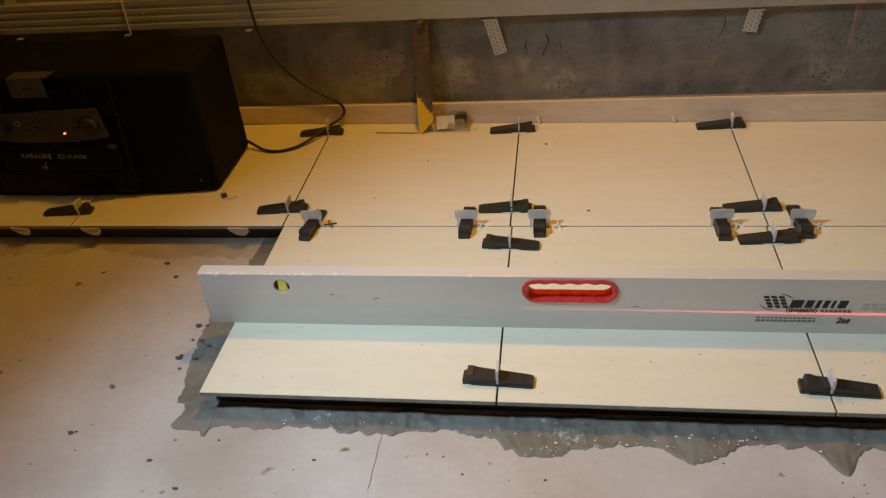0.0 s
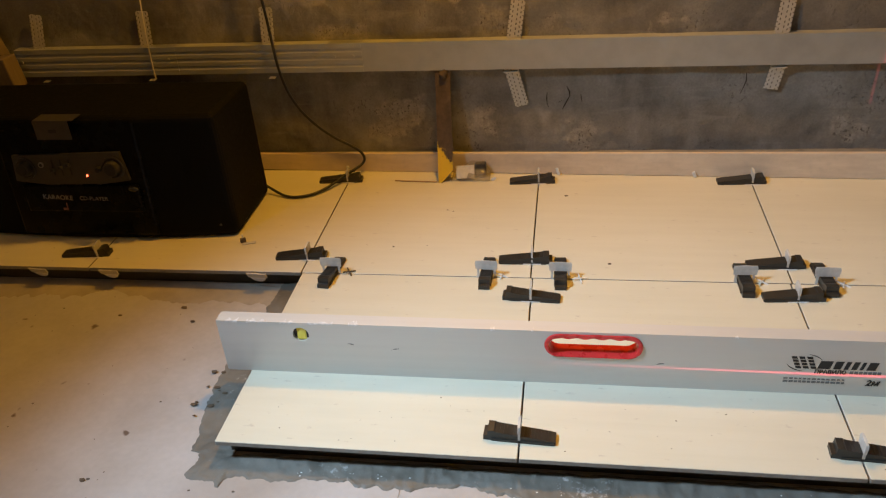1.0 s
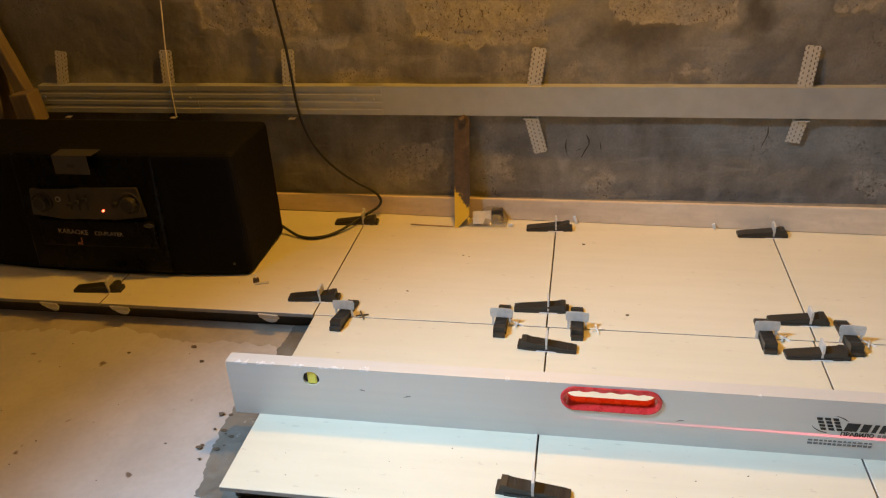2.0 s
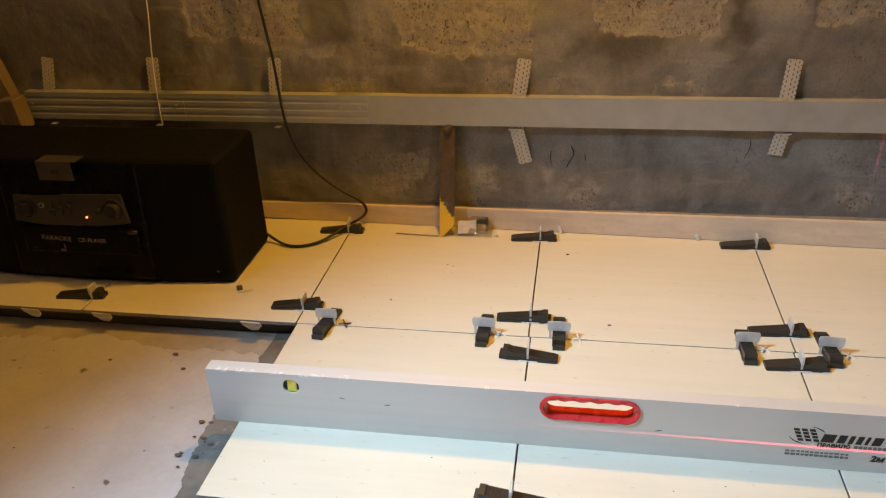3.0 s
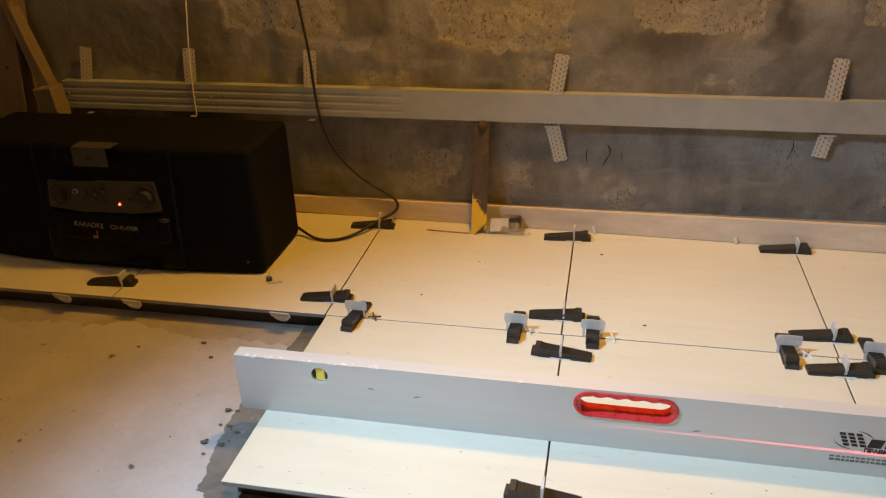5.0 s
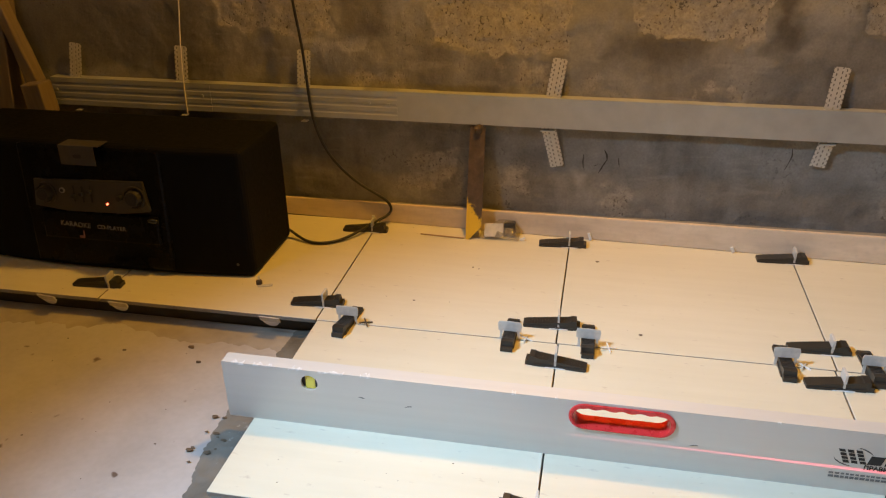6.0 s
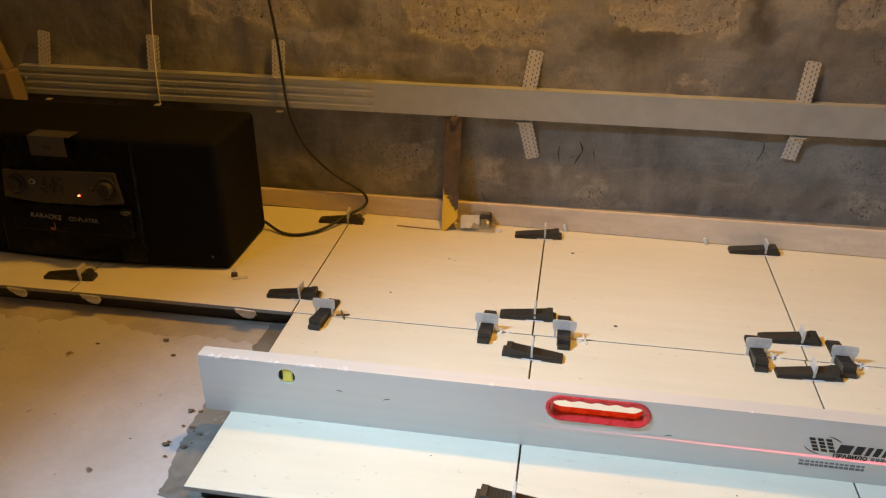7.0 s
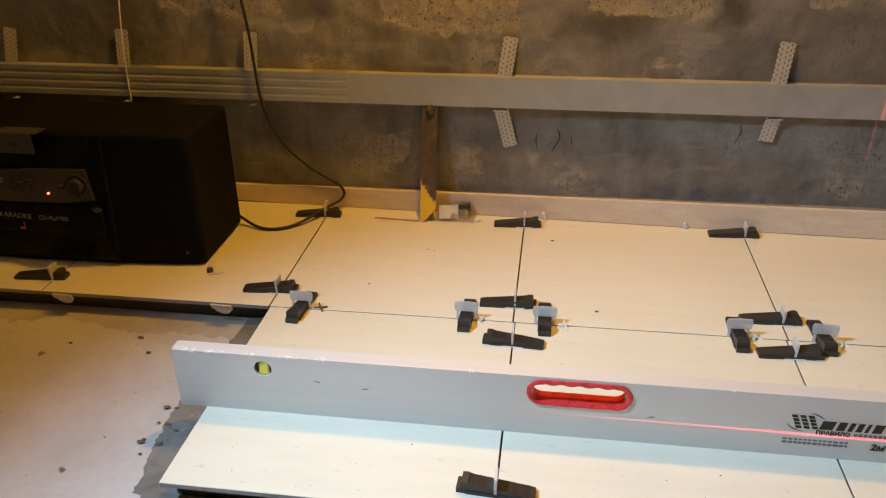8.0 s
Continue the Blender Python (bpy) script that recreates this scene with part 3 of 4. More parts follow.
for x, z, r, h in ((-0.108, 0.158, 0.016, 0.014), (0.089, 0.160, 0.017, 0.014), (0.058, 0.158, 0.006, 0.010)):
    kb = cyl(bmesh.new(), pose(x, -h / 2, z, 90), r, h, 28, r * 0.88)
    kn = part("knob", kb, GREYPL if r > 0.01 else INK, panel)
    if r > 0.01:
        part("knob_face", cyl(bmesh.new(), pose(x, -h - 0.0004, z, 90), r * 0.72, 0.002, 24), INK, kn, "dark knob face")
        rim = [(x + (r + 0.007) * math.cos(math.pi * i / 18), z + (r + 0.007) * math.sin(math.pi * i / 18)) for i in range(36)]
        rim_in = [(x + (r + 0.0045) * math.cos(math.pi * i / 18), z + (r + 0.0045) * math.sin(math.pi * i / 18)) for i in range(36)]
        part("knob_rim", ring(bmesh.new(), rim, rim_in, -0.0035, 0.002), GREYPL, kn, "raised silver ring")
sk_ob = part("socket", cyl(bmesh.new(), pose(-0.070, -0.001, 0.166, 90), 0.0058, 0.004, 18), PALE, panel, "small pale socket ring")
part("socket_hole", cyl(bmesh.new(), pose(-0.070, -0.0032, 0.166, 90), 0.0034, 0.001, 14), INK, sk_ob)
for i in range(3):
    x = -0.045 + i * 0.019
    b2 = slab(x - 0.0015, x + 0.0015, -0.001, 0.001, 0.143, 0.178)
    box(b2, x - 0.0045, x + 0.0045, -0.009, -0.0005, 0.152 + 0.006 * i, 0.159 + 0.006 * i, 0.001, 1)
    part("slider", b2, INK, panel)
part("power_light", cyl(bmesh.new(), pose(0.027, -0.001, 0.143, 90), 0.0019, 0.004, 12), LED, panel, "lit red power light")
dp = part("tray", slab(-0.130, 0.132, -0.012, -0.003, 0.060, 0.121, 0.004, 2), GLOSS, spk, "glossy black front tray")
dp.matrix_basis = FACE
t1 = letters("KARAOKE", 0.0150, FACE @ pose(-0.088, -0.0128, 0.0905, 90, 2.5), PALE, spk, 0.0002)
letters("CD-PLAYER", 0.0125, FACE @ pose(-0.005, -0.0128, 0.0880, 90, 1.0), PALE, spk, 0.0002)
bm = bmesh.new()
box(bm, -0.0065, 0.005, -0.0005, 0, -0.001, 0.004)
box(bm, 0.0025, 0.005, -0.0005, 0, 0.004, 0.015)
note = part("printed_note", bm, ROSE, spk, "dull red printed note")
note.matrix_basis = FACE @ pose(-0.042, -0.0124, 0.066)
lens_bm = bmesh.new()
bmesh.ops.create_uvsphere(lens_bm, u_segments=20, v_segments=12, radius=1.0, matrix=Matrix.Translation((0.121, -0.011, 0.113)) @ Matrix.Diagonal((0.012, 0.006, 0.006, 1)))
lens_ob = part("indicator", lens_bm, LENS, spk, "small glossy indicator lens", True)
lens_ob.matrix_basis = FACE
for x in (-0.33, 0.165):
    gr = part("speaker_grille", slab(x, x + (0.165 if x < 0 else 0.145), -0.004, 0.02, 0.022, 0.248, 0.008, 3), BLACK, spk, "black cloth speaker grille")
    gr.matrix_basis = pose(0, -0.011 if x > 0 else -0.012, 0, -2.0, 0, 3.0 if x > 0 else -3.0)
part("rivet", cyl(bmesh.new(), pose(0.292, -0.006, 0.030, 90), 0.003, 0.006, 10), GREYPL, spk)

# bent metal plate on the speaker's top edge
plate = empty("metal_plate", pose(-0.952, 0.108, 0.2735))
tagged(plate, "small grey bent metal plate on the black speaker", "metal plate")
bm = slab(-0.040, 0.036, -0.0016, 0.0, -0.038, 0.0015)
pl = part("front_leaf", bm, DULL, plate)
pl.matrix_basis = pose(0, 0, 0, -2)
part("top_leaf", slab(-0.040, 0.046, 0.0, 0.034, 0.0, 0.0015), DULL, plate)
bm = bmesh.new()
prism(bm, stadium(-0.011, 0.007, -0.024, -0.016, 8), 0.0012, Matrix.Translation((0, -0.0026, 0)))
part("slot", bm, INK, plate, "dark oblong slot")

# ---- drywall profile in three lapped lengths ----


def channel(name, x0, x1, y, ribs, label):
    """An open channel, its web to the room and its flanges to the wall."""
    z0, z1 = 0.2470, 0.3120
    pts = [(0.0, z0)]
    if ribs:
        for zc in (0.2625, 0.2795, 0.2965):
            pts += [(0.0, zc - 0.0045), (0.0010, zc - 0.0022), (0.0010, zc + 0.0022), (0.0, zc + 0.0045)]
    pts += [(0.0, z1)]
    prof = [(0.024, z0)] + pts + [(0.024, z1)]
    inside = [(yy + (0.0006 if 0 < i < len(prof) - 1 else 0.0), zz + (0.0006 if zz == z0 else (-0.0006 if zz == z1 else 0))) for i, (yy, zz) in enumerate(prof)]
    bm = bmesh.new()
    rings = []
    for x in (x0, x1):
        rings.append(([bm.verts.new((x, y + yy, zz)) for yy, zz in prof], [bm.verts.new((x, y + yy, zz)) for yy, zz in inside]))
    m = len(prof)
    for i in range(m - 1):
        bm.faces.new((rings[0][0][i], rings[1][0][i], rings[1][0][i + 1], rings[0][0][i + 1]))
        bm.faces.new((rings[0][1][i], rings[0][1][i + 1], rings[1][1][i + 1], rings[1][1][i]))
        for k in (0, 1):
            bm.faces.new((rings[k][0][i], rings[k][0][i + 1], rings[k][1][i + 1], rings[k][1][i]))
    for i in (0, m - 1):
        bm.faces.new((rings[0][0][i], rings[0][1][i], rings[1][1][i], rings[1][0][i]))
    ob = empty(name)
    tagged(ob, label, "drywall profile", "wall profiles")
    ob.matrix_basis = pose(0, 0, 0.0005, 0, 0.12, 0)
    part("channel", bm, ZINC, ob)
    for sx in (x0 + 0.012, x1 - 0.02):
        part("screw", cyl(bmesh.new(), pose(sx, y - 0.0008, 0.283, 90), 0.0035, 0.0018, 10), ZINC, ob)
    return ob


channel("drywall_profile", -1.235, -0.832, 0.4400, True, "short ribbed galvanised profile lapped over the next")
channel("drywall_profile", -0.905, -0.395, 0.4412, True, "ribbed galvanised steel drywall profile along the wall")
channel("drywall_profile", -0.470, 1.65, 0.4424, False, "plain galvanised steel drywall profile along the wall")

# ---- perforated hangers behind the profile ----


def perforated(length, width=0.0300, cell=0.0025):
    nx_, nz_ = round(width / cell), round(length / cell)
    keep = np.ones((nz_, nx_), bool)
    for j in range(nz_):
        if j % 4 in (0, 1):
            keep[j, 2] = keep[j, nx_ - 3] = False
        else:
            keep[j, nx_ // 2] = False
            if j % 4 == 2:
                keep[j, 0] = keep[j, -1] = False
    bm = bmesh.new()
    cache = {}

    def vert(i, j, k):
        if (i, j, k) not in cache:
            cache[i, j, k] = bm.verts.new(((i - nx_ / 2) * cell, -k * 0.0009, j * cell))
        return cache[i, j, k]
    for j in range(nz_):
        for i in range(nx_):
            if not keep[j, i]:
                continue
            for k in (0, 1):
                bm.faces.new((vert(i, j, k), vert(i + 1, j, k), vert(i + 1, j + 1, k), vert(i, j + 1, k)))
            for di, dj, a, b in ((-1, 0, (0, 0), (0, 1)), (1, 0, (1, 0), (1, 1)), (0, -1, (0, 0), (1, 0)), (0, 1, (0, 1), (1, 1))):
                ii, jj = i + di, j + dj
                if not (0 <= ii < nx_ and 0 <= jj < nz_ and keep[jj, ii]):
                    bm.faces.new((vert(i + a[0], j + a[1], 0), vert(i + b[0], j + b[1], 0), vert(i + b[0], j + b[1], 1), vert(i + a[0], j + a[1], 1)))
    return bm


HANG = simple("zinc_hanger", (0.52, 0.51, 0.48), 0.4, 0.3, 0.08, 60, 0.08)
wing_mesh = mesh_of("wing", perforated(0.0875), HANG)
short_mesh = mesh_of("wing", perforated(0.0625), HANG)
low_mesh = mesh_of("wing", perforated(0.0975), HANG)
# x at the profile, lean of the upper wing, lean of the lower wing (None: folded out of sight)
for x, up_lean, low_lean in ((-1.174, 8, None), (-0.902, 3, None), (-0.609, 3, None), (-0.060, 8, -14), (0.485, 5, 8)):
    h = empty("profile_hanger", pose(x, 0.4625, 0.28))
    tagged(h, "perforated zinc hanger strap behind the drywall profile", "hanger", "profile hangers")
    part("back_plate", slab(-0.015, 0.015, 0.0, 0.0012, -0.03, 0.03), HANG, h)
    w = part("wing", wing_mesh, HANG, h)
    w.matrix_basis = pose(0, -0.013, 0.026, -6, up_lean, 0)
    if low_lean is not None:
        w = part("wing", low_mesh if x < 0.2 else short_mesh, HANG, h)
        side = -0.007 if x < 0.2 else 0.006
        w.matrix_basis = pose(side, -0.010, -0.030, 0, 180 + low_lean, 0) @ pose(0, 0, 0, -6, 0, 0)
        part("fold", slab(side - 0.015, side + 0.015, -0.019, -0.008, -0.041, -0.039), HANG, h)
    else:
        part("fold", slab(-0.007, 0.007, -0.030, -0.016, -0.0415, -0.0405), HANG, h)

# ---- timber in the corner ----
post = empty("timber_post", pose(-1.303, 0.42, 0.235))
tagged(post, "raw softwood post standing at the wall corner", "timber post")
pp = part("plank", slab(-0.10, -0.018, -0.02, 0.03, -0.27, 1.2, 0.003, 2), TIMBER, post)
pp.matrix_basis = pose(0, 0, 0, 0, 8, 0)
kb = slab(-0.014, 0.012, 0.0, 0.030, 0.0, 0.52, 0.003, 2)
bmesh.ops.subdivide_edges(kb, edges=kb.edges[:], cuts=5, use_grid_fill=True)
for v in kb.verts:
    v.co += 0.006 * Vector((noise.noise(v.co * 40), noise.noise(v.co * 40 + Vector((5, 0, 0))), 0))
pq = part("brace", kb, TIMBER, post, "rough split brace")
pq.matrix_basis = pose(0.056, -0.022, 0.062, 0, -14, 0)
part("screw", cyl(bmesh.new(), pose(-0.035, -0.0205, 0.12, 90), 0.004, 0.003, 10), INK, post)
blk = empty("timber_block", pose(-1.269, 0.40, 0.268))
tagged(blk, "short raw timber block at the profile end", "timber block")
part("block", slab(0.014, 0.062, -0.035, 0.012, -0.030, 0.044, 0.003, 2), TIMBER, blk).matrix_basis = pose(0, 0, 0, 0, -6, 0)

# ---- rusty angle leaning on the profile ----
ang = empty("steel_angle", pose(-0.2135, 0.384, 0.0, -14.0, 0, 0.0))
tagged(ang, "rusty steel bar with yellow paint leaning on the wall", "steel bar")
bm = bmesh.new()
prism(bm, [(-0.0205, 0.0), (-0.013, 0.0), (0.0135, 0.030), (0.0135, 0.252), (-0.0205, 0.252)], 0.004)
box(bm, -0.0205, -0.0165, 0.004, 0.020, 0.0, 0.252)
part("bar", bm, RUST, ang)
wb = bmesh.new()
bmesh.ops.create_icosphere(wb, subdivisions=2, radius=0.010, matrix=Matrix.Translation((-0.002, -0.001, 0.246)))
for v in wb.verts:
    v.co += 0.004 * Vector((noise.noise(v.co * 120), noise.noise(v.co * 120 + Vector((3, 0, 0))) * 0.6, noise.noise(v.co * 120 + Vector((0, 7, 0)))))
part("weld_lump", wb, RUST, ang, "rough weld lump")

# ---- cables ----
c1 = tube("power_cable", [(-0.628, 0.325, 0.022), (-0.61, 0.322, 0.012), (-0.585, 0.305, 0.0045), (-0.545, 0.298, 0.004), (-0.505, 0.318, 0.005), (-0.475, 0.360, 0.010), (-0.452, 0.392, 0.020),
                          (-0.425, 0.425, 0.022), (-0.412, 0.437, 0.038), (-0.430, 0.440, 0.062), (-0.475, 0.440, 0.082), (-0.527, 0.437, 0.122), (-0.570, 0.434, 0.180), (-0.589, 0.431, 0.250),
                          (-0.592, 0.430, 0.320), (-0.596, 0.432, 0.400), (-0.606, 0.434, 0.470), (-0.618, 0.436, 0.56), (-0.625, 0.44, 0.75), (-0.61, 0.445, 1.1), (-0.62, 0.45, 2.39)], 0.0032, RUBBER)
tagged(c1, "thin black power cable running up the wall", "cable")
c2 = tube("white_cord", [(-0.894, 0.438, 0.243), (-0.893, 0.437, 0.30), (-0.887, 0.436, 0.38), (-0.876, 0.436, 0.46), (-0.865, 0.436, 0.54), (-0.86, 0.44, 0.8), (-0.80, 0.44, 2.39)], 0.0015, STRING)
tagged(c2, "thin white cord hanging down over the profile", "cord")

# ---- tile levelling wedges and clips ----


def wedge_bm():
    pts = [(-0.050, 0.0), (-0.050, 0.0058)]
    for i in range(16):
        x = -0.044 + i * 0.0048
        z = 0.0062 + 0.0098 * (x + 0.05) / 0.088
        pts += [(x, z), (x + 0.0046, z + 0.0012)]
    pts += [(0.0345, 0.0165), (0.0365, 0.0180), (0.0455, 0.0180), (0.0465, 0.0085), (0.0520, 0.0080), (0.0520, 0.0)]
    bm = bmesh.new()
    prism(bm, pts, 0.021, Matrix.Translation((0, -0.0105, 0)))
    box(bm, -0.0485, 0.040, -0.0118, -0.0104, 0.0, 0.0042)
    box(bm, -0.0485, 0.040, 0.0104, 0.0118, 0.0, 0.0042)
    return bm


def clip_parts():
    frame_bm = slab(-0.0007, 0.0007, -0.0022, 0.0022, -0.010, 0.0182)
    plate_bm = bmesh.new()
    out = [(-0.0200, 0.0165), (0.0200, 0.0165), (0.0212, 0.030), (0.0195, 0.0352), (0.0, 0.0362), (-0.0195, 0.0352), (-0.0212, 0.030)]
    prism(plate_bm, out, 0.0014, pose(0, 0, 0, 0, 0, 90) @ Matrix.Translation((0, -0.0007, 0)))
    return frame_bm, plate_bm


wedge_mesh = mesh_of("wedge_body", wedge_bm(), PLASTIC)
frame_b, plate_b = clip_parts()
clip_frame = mesh_of("clip_leg", frame_b, CLIP)
clip_plate = mesh_of("clip_plate", plate_b, CLIP)
foot_mesh = mesh_of("clip_foot", slab(-0.0065, 0.0065, -0.0205, -0.0175, 0.0, 0.0018), WHITE)


def wedge(x, y, turn, lift=0.0):
    w = empty("levelling_wedge", pose(x, y, 0.0003, 0, lift, turn))
    tagged(w, "black plastic tile levelling wedge pushed through a clip", "tile wedge", "levelling wedges")
    part("wedge_body", wedge_mesh, PLASTIC, w)


def clip(x, y, turn, tip=0.0, foot=True):
    c = empty("levelling_clip", pose(x, y, 0.0, tip, 0, turn) @ Matrix.Diagonal((2.6 if foot else 1.0, 0.62 if foot else 1.0, 0.86 if foot else 1.0, 1)))
    tagged(c, "milky plastic tile levelling clip standing in a joint", "tile clip", "levelling clips")
    for s in (-1, 1):
        part("clip_leg", clip_frame, CLIP, c).location = (0, s * 0.0153, 0)
    part("clip_plate", clip_plate, CLIP, c)
    if foot:
        part("clip_foot", foot_mesh, WHITE, c).location = (0, 0.037 if y < -0.3 else 0, 0)


# across the joints between the columns: wedge centre, turn (thick end to +x at 0), clip's joint
for x, y, turn, jx in ((-0.468, 0.391, 3, JB[2]), (-0.020, 0.390, 3, JB[3]), (0.434, 0.392, 2, JB[4]),
                       (-0.929, 0.050, 4, JB[1]), (-0.465, 0.056, 4, JB[2]), (-0.018, 0.056, 1, JB[3]), (0.437, 0.056, 2, JB[4]),
                       (0.001, -0.066, 177, JF[1]), (0.446, -0.046, 3, JF[2]), (0.000, -0.408, 177, JF[1]), (0.466, -0.408, 177, JF[2])):
    wedge(x, y, turn)
    clip(jx, y, random.uniform(-2, 2), random.uniform(-4, 4))
# across the joint between the rows
for x, y, tw in ((-0.386, 0.000, -95), (-0.0865, 0.009, -91), (0.0500, 0.013, -89), (0.374, 0.004, -90), (0.511, 0.011, -89)):
    wedge(x, y, tw)
    clip(x, 0.000, 90 + random.uniform(-3, 3), 0.0, False)

# loose crosses beside them
for x, y, a, tip in ((-0.058, 0.002, 80, 70), (0.086, -0.004, 20, 55), (0.404, 0.0, 60, 62), (0.540, -0.004, 70, 60), (-0.352, 0.002, 30, 30)):
    bm = slab(-0.0125, 0.0125, -0.001, 0.001, -0.0012, 0.0012)
    box(bm, -0.001, 0.001, -0.0125, 0.0125, -0.0012, 0.0012)
    s = new("tile_spacer", mesh_of("tile_spacer", bm, WHITE if x > -0.3 else CRUMB))
    s.matrix_basis = pose(x, y, 0.0035, tip * 0.25, 8, a)
    tagged(s, "small white plastic cross spacer in a tile joint", "spacer", "cross spacers")

# snapped clip stubs along the wall and by the speaker
for x, y, h, lean in ((-0.464, 0.442, 0.014, 2), (0.041, 0.424, 0.018, -20), (0.342, 0.415, 0.015, -25), (-0.112, 0.398, 0.012, 60)):
    bm = slab(-0.0035, 0.0035, -0.0016, 0.0016, 0.0, h, 0.0012, 2)
    s = new("clip_stub", mesh_of("clip_stub", bm, WHITE))
    s.matrix_basis = pose(x, y, 0.0012, 0, lean, random.uniform(-20, 20))
    tagged(s, "snapped white plastic clip stub on the tiles", "clip stub", "clip stubs")
st = empty("clip_stub", pose(-0.606, 0.107, 0.0, 0, 0, 20))
tagged(st, "snapped milky clip with a brown crumb beside the speaker", "clip stub", "clip stubs")
part("leg", slab(-0.006, 0.006, -0.004, 0.003, 0.0, 0.012, 0.002, 1), CRUMB, st)
part("foot", slab(-0.003, 0.026, -0.011, -0.002, 0.0, 0.0022, 0.0008, 1), CLIP, st)
part("tip", slab(-0.001, 0.002, -0.001, 0.002, 0.010, 0.020), WHITE, st)

# clip feet that hang out under the open tile edge
outl = [(0.016 * math.cos(math.pi + math.pi * i / 14), 0.015 * math.sin(math.pi + math.pi * i / 14)) for i in range(15)]
for x in (-1.008, -0.852, -0.538):
    f = empty("edge_clip", pose(x, -0.0045, -0.0105, 24, 0, random.uniform(-6, 6)))
    bm = bmesh.new()
    prism(bm, outl, 0.002)
    part("disc", bm, WHITE, f)
    part("tab", slab(-0.019, 0.021, -0.0015, 0.001, 0.0012, 0.0135), CLIP, f)
    tagged(f, "white round levelling clip poking out under a tile", "tile clip", "edge clips")

wire = tube("wire_offcut", [(-0.338, 0.392, 0.0014), (-0.31, 0.3895, 0.0016), (-0.28, 0.388, 0.0016), (-0.25, 0.3865, 0.0016), (-0.237, 0.386, 0.0016)], 0.0016, WIRE)
tagged(wire, "thin brown wire offcut lying on the tiles", "wire")

# crumpled clear packet with a white label, a black block in it
pk = empty("plastic_packet", pose(-0.160, 0.412, 0.0))
tagged(pk, "crumpled clear plastic packet with a white label", "packet")
bm = bmesh.new()
bmesh.ops.create_grid(bm, x_segments=18, y_segments=8, size=0.5)
for v in bm.verts:
    x, y = v.co.x + 0.5, v.co.y + 0.5
    n = noise.noise(Vector((x * 8, y * 6, 3.1)))
    rise = min(1.0, max(0.0, x * 2.4 - 0.1)) * min(1.0, (1 - x) * 5 + 0.15)
    v.co = Vector((-0.046 + x * 0.090, -0.022 + y * 0.050 + 0.002 * n, 0.0012 + rise * (0.004 + 0.026 * min(1.0, y * 1.7)) + 0.003 * abs(n) * min(1, y * 4)))
part("film", bm, FILM, pk, "clear crinkled film")
bm = bmesh.new()
bmesh.ops.create_grid(bm, x_segments=8, y_segments=6, size=0.5)
for v in bm.verts:
    x, y = v.co.x, v.co.y
    v.co = Vector((x * 0.042, 0.0016 * math.sin(x * 5 + y * 2), y * 0.030))
lb = part("label", bm, LABEL, pk, "creased white paper label")
lb.matrix_basis = pose(-0.013, -0.010, 0.0195, -34, -3, 3)
bk = part("black_block", slab(0.010, 0.036, -0.006, 0.020, 0.004, 0.031, 0.003, 2), PLASTIC, pk, "black plastic block")
bk.matrix_basis = pose(0, 0, 0, -8, -4, 4)

# ---- spilled adhesive along the open edges ----


def rag(s, base, amp):
    fine = noise.fractal(Vector((s * 42, 3.3, 0.5)), 0.7, 2.0, 4)
    base += 0.006 * noise.fractal(Vector((s * 19.0, 9.1, 0.3)), 0.8, 2.0, 3)
    return max(0.008, base + amp * noise.fractal(Vector((s * 6.0, 2.0, 0)), 0.8, 2.0, 4) + 0.007 * fine)


path = []      # along the open side, round the corner and along the front
for i in range(130):
    path.append((-0.428, 0.02 - 0.455 * i / 130, -1.0, 0.0))
for i in range(40):
    a = math.pi + (math.pi / 2) * i / 40
    path.append((-0.428, -0.435, math.cos(a), math.sin(a)))
for i in range(800):
    path.append((-0.428 + 2.1 * i / 800, -0.435, 0.0, -1.0))
bm = bmesh.new()
rows, run = [], 0.0
for i, (x, y, nx_, ny_) in enumerate(path):
    run += 0.0028
    if i < 130:
        w = rag(run, 0.076 + 0.022 * math.exp(-((y + 0.26) / 0.08) ** 2), 0.010)
    elif i < 170:
        w = rag(run, 0.058 + 0.024 * math.exp(-((i - 147) / 7) ** 2), 0.006)
    else:
        w = rag(run, 0.042 + 0.038 * math.exp(-((x - 0.055) / 0.055) ** 2) + 0.012 * math.exp(-((x - 0.15) / 0.06) ** 2)
                + 0.033 * math.exp(-((x - 0.27) / 0.034) ** 2) + 0.044 * math.exp(-((x - 0.455) / 0.024) ** 2), 0.011)
    row = []
    for k in range(13):
        f = k / 12
        px, py = x + nx_ * w * f, y + ny_ * w * f
        lump = noise.fractal(Vector((px * 40, py * 40, 1.7)), 0.8, 2.0, 3)
        h = 0.0035 * (1 - f ** 4) + 0.0030 * lump * (1 - f ** 8)
        if k == 11:
            h = max(h, 0.0012) + 0.0012
        row.append(bm.verts.new((px, py, FZ + max(h, 0.0008) if k < 12 else FZ - 0.001)))
    rows.append(row)
for i in range(len(rows) - 1):
    for k in range(12):
        bm.faces.new((rows[i][k], rows[i + 1][k], rows[i + 1][k + 1], rows[i][k + 1]))
sp_ob = new("adhesive_spill", mesh_of("adhesive_spill", bm, MORTAR, True))
tagged(sp_ob, "grey tile adhesive smeared along the open tile edges", "adhesive", kind="structure")

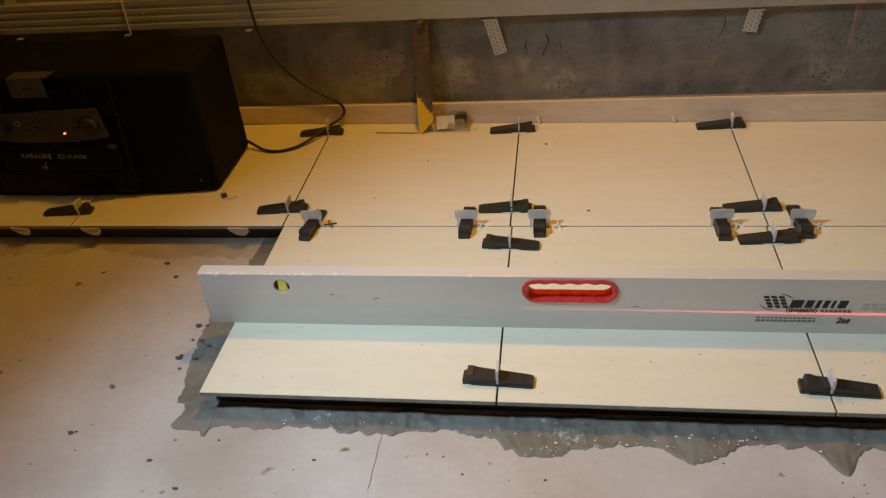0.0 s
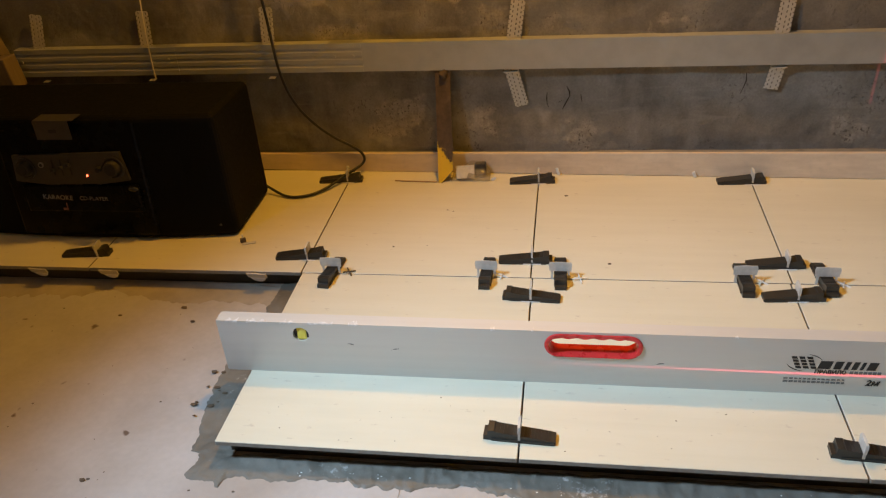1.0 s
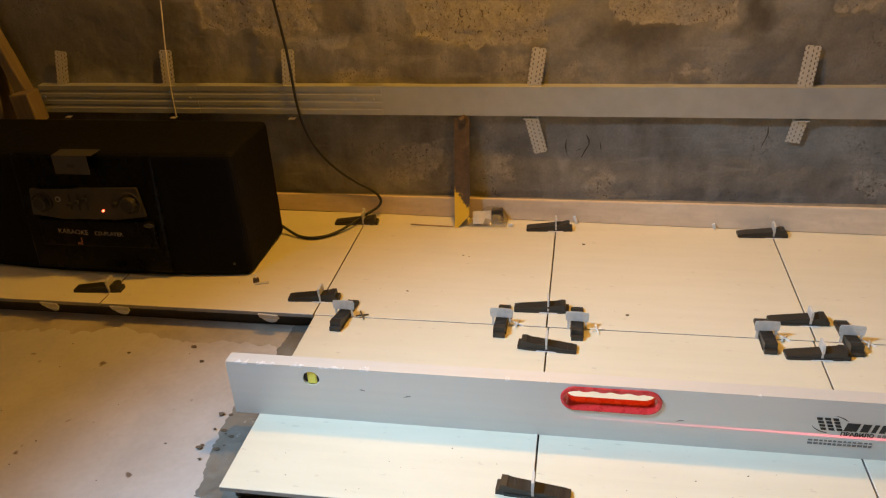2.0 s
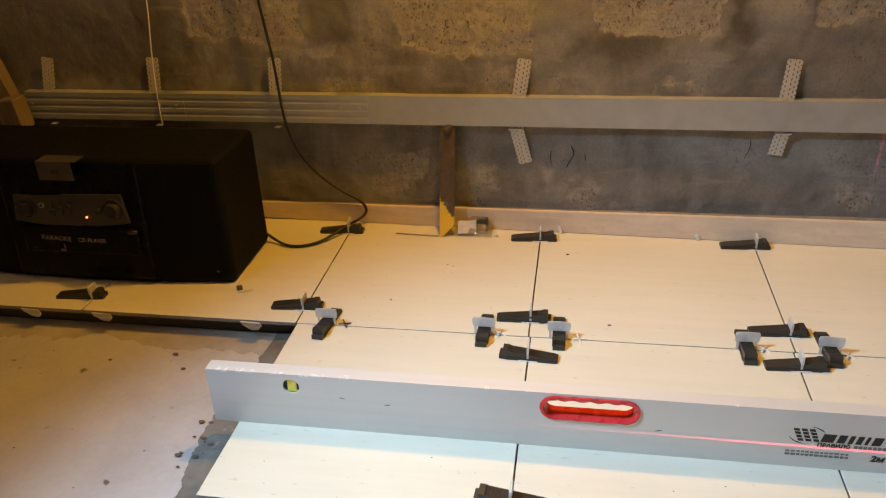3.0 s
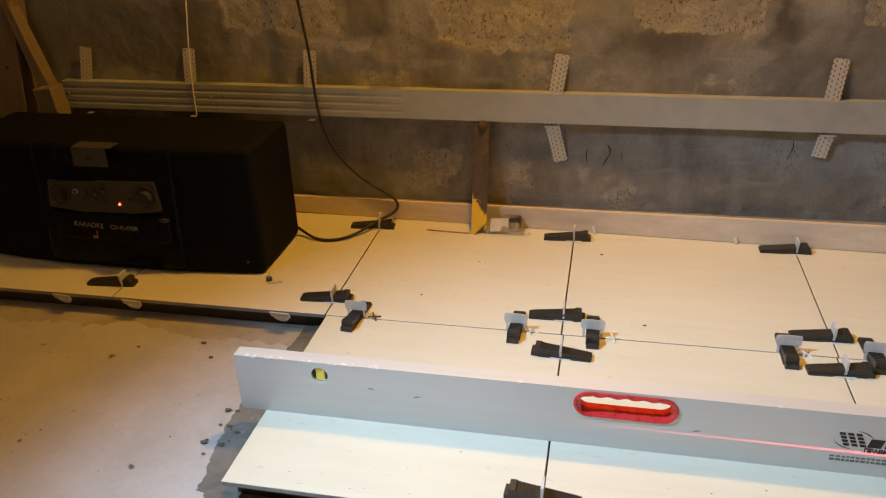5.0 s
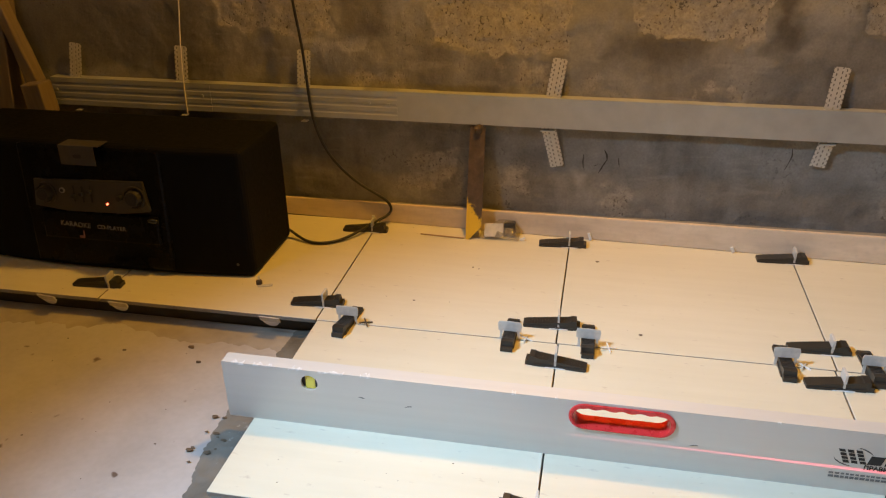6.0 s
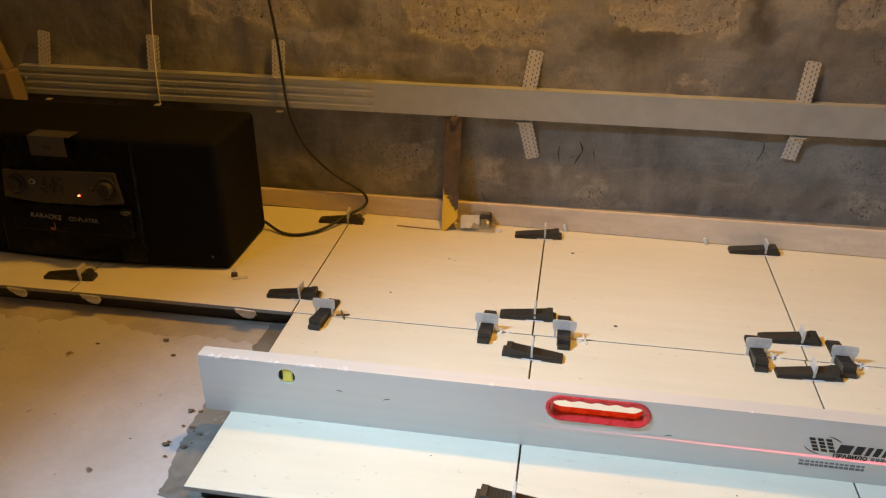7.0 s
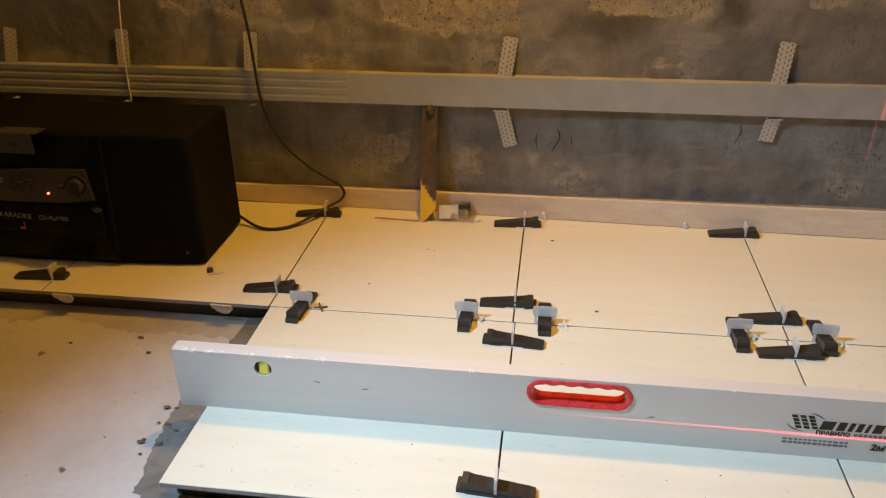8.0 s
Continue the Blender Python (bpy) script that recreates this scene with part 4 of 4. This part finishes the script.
# thin wiped smear of adhesive on the screed below the open edge
bm = bmesh.new()
rows = []
for i in range(300):
    x = -1.45 + 1.0 * i / 299
    w = rag(x * 1.3 + 7.0, 0.052 + 0.012 * math.sin(x * 9), 0.03)
    row = []
    for k in range(7):
        f = k / 6
        h = 0.0009 * (1 - f ** 3) + 0.0005 * noise.noise(Vector((x * 60, w * f * 60, 4.0)))
        row.append(bm.verts.new((x, 0.018 - (w + 0.018) * f, FZ + max(h, 0.0003) if k < 6 else FZ - 0.0008)))
    rows.append(row)
for i in range(len(rows) - 1):
    for k in range(6):
        bm.faces.new((rows[i][k], rows[i][k + 1], rows[i + 1][k + 1], rows[i + 1][k]))
smear_ob = new("adhesive_smear", mesh_of("adhesive_smear", bm, SMEAR, True))
tagged(smear_ob, "thin dried grey-brown adhesive smear on the screed", "adhesive", kind="structure")

# ---- crumbs ----


def crumbs(name, places, mat, label):
    bm = bmesh.new()
    for x, y, z, r in places:
        g = bmesh.ops.create_icosphere(bm, subdivisions=1, radius=r)
        for v in g["verts"]:
            k = 1 + 0.5 * noise.noise(v.co * (3 / r) + Vector((x * 90, y * 90, 0)))
            v.co = Vector((v.co.x * k * 1.5, v.co.y * k, v.co.z * k * 0.35)) + Vector((x, y, z + r * 0.2))
    ob = new(name, mesh_of(name, bm, mat))
    tagged(ob, label, "crumbs", kind="stuff")


rnd = random.Random(4)
on_tile = [(0.058, 0.324, 0.0, 0.0028), (0.141, 0.052, 0.0, 0.0026), (-0.285, 0.101, 0.0, 0.0020), (-0.195, 0.255, 0.0, 0.0018), (-0.182, 0.250, 0.0, 0.0014)]
on_tile += [(rnd.uniform(-0.42, 0.6), rnd.uniform(-0.44, -0.33), 0.0, rnd.uniform(0.0004, 0.0011)) for _ in range(30)]
on_tile += [(rnd.uniform(-1.1, 0.7), rnd.uniform(0.0, 0.43), 0.0, rnd.uniform(0.0004, 0.0008)) for _ in range(16)]
crumbs("tile_crumbs", on_tile, CRUMB, "dark crumbs of dried adhesive on the tiles")
on_floor = [(-0.79, -0.10, FZ, 0.003), (-0.635, -0.112, FZ, 0.004), (-0.67, -0.070, FZ, 0.005), (-0.642, -0.501, FZ, 0.0042), (-0.634, -0.498, FZ, 0.0022), (-0.495, -0.545, FZ, 0.0032), (-0.436, -0.591, FZ, 0.0032), (-0.254, -0.532, FZ, 0.0022)]
on_floor += [(-0.525 + rnd.gauss(0, 0.012), -0.29 + rnd.gauss(0, 0.03), FZ + 0.002, rnd.uniform(0.0015, 0.0048)) for _ in range(14)]
on_floor += [(rnd.uniform(-1.1, -0.55), rnd.uniform(-0.6, -0.02), FZ, rnd.uniform(0.0006, 0.0016)) for _ in range(26)]
on_floor += [(rnd.uniform(-0.5, 0.9), rnd.uniform(-0.62, -0.5), FZ, rnd.uniform(0.0005, 0.0018)) for _ in range(40)]
crumbs("floor_crumbs", on_floor, CRUMB, "brown crumbs scattered on the screed floor")
white = [(rnd.gauss(0.06, 0.07), rnd.gauss(-0.492, 0.015), FZ + 0.003, rnd.uniform(0.0004, 0.0012)) for _ in range(26)]
white += [(rnd.gauss(0.33, 0.05), rnd.gauss(-0.485, 0.010), FZ + 0.003, rnd.uniform(0.0003, 0.0009)) for _ in range(14)]
white += [(rnd.gauss(0.30, 0.09), rnd.gauss(-0.478, 0.012), FZ + 0.0035, rnd.uniform(0.0004, 0.0016)) for _ in range(40)]
white += [(rnd.gauss(-0.26, 0.06), rnd.gauss(-0.462, 0.003), FZ + 0.003, rnd.uniform(0.0005, 0.0012)) for _ in range(10)]
crumbs("white_crumbs", white, CHALK, "white flakes in the smeared adhesive")

# ---- hairline crack in the screed ----
bm = bmesh.new()
for i in range(8):
    x, y = -0.166 - 0.0001 * i + 0.0006 * math.sin(i * 2.1), -0.478 - 0.0125 * i
    x2, y2 = -0.166 - 0.0001 * (i + 1) + 0.0006 * math.sin((i + 1) * 2.1), -0.478 - 0.0125 * (i + 1)
    vs = [bm.verts.new(p) for p in ((x - 0.0004, y, FZ + 0.0006), (x + 0.0004, y, FZ + 0.0006), (x2 + 0.0004, y2, FZ + 0.0006), (x2 - 0.0004, y2, FZ + 0.0006))]
    bm.faces.new(vs)
ck = new("floor_crack", mesh_of("floor_crack", bm, MORTAR))
tagged(ck, "hairline crack in the pale screed", "crack", kind="structure")

# ---- laser level out of view: its beams leave through fine slits ----
LX, LY, LZ = 0.80, -1.23, 0.038
lz = empty("laser_level", pose(LX, LY, LZ))
tagged(lz, "small black cross-line laser level on the floor", "laser level")
bm = bmesh.new()
D, HS, VS = 0.04, 0.00010, 0.00006
box(bm, -0.05, 0.05, -0.03, -0.026, -0.05, 0.05)
box(bm, -0.052, -0.05, -0.03, D, -0.05, 0.05)
box(bm, 0.05, 0.052, -0.03, D, -0.05, 0.05)
box(bm, -0.052, 0.052, -0.03, D, 0.05, 0.052)
box(bm, -0.052, 0.052, -0.03, D, -0.080 + FZ + 0.042, -0.05)
VXS = -0.0026
# front plate in four, leaving a level slit and, above it, an upright slit
prism(bm, [(-0.05, -0.05), (0.05, -0.05), (0.05, -HS), (-0.016, -HS), (-0.0385, HS), (-0.05, HS)], 0.0002, Matrix.Translation((0, D, 0)))
box(bm, -0.05, VXS - VS, D, D + 0.0002, HS, 0.05)
box(bm, VXS + VS, 0.05, D, D + 0.0002, HS, 0.05)
part("housing", bm, INK, lz)
beam = lamp("laser_diode", "POINT", (LX, LY, LZ), (LX, LY + 1, LZ), 80.0, (1.0, 0.09, 0.15), 0.00002)
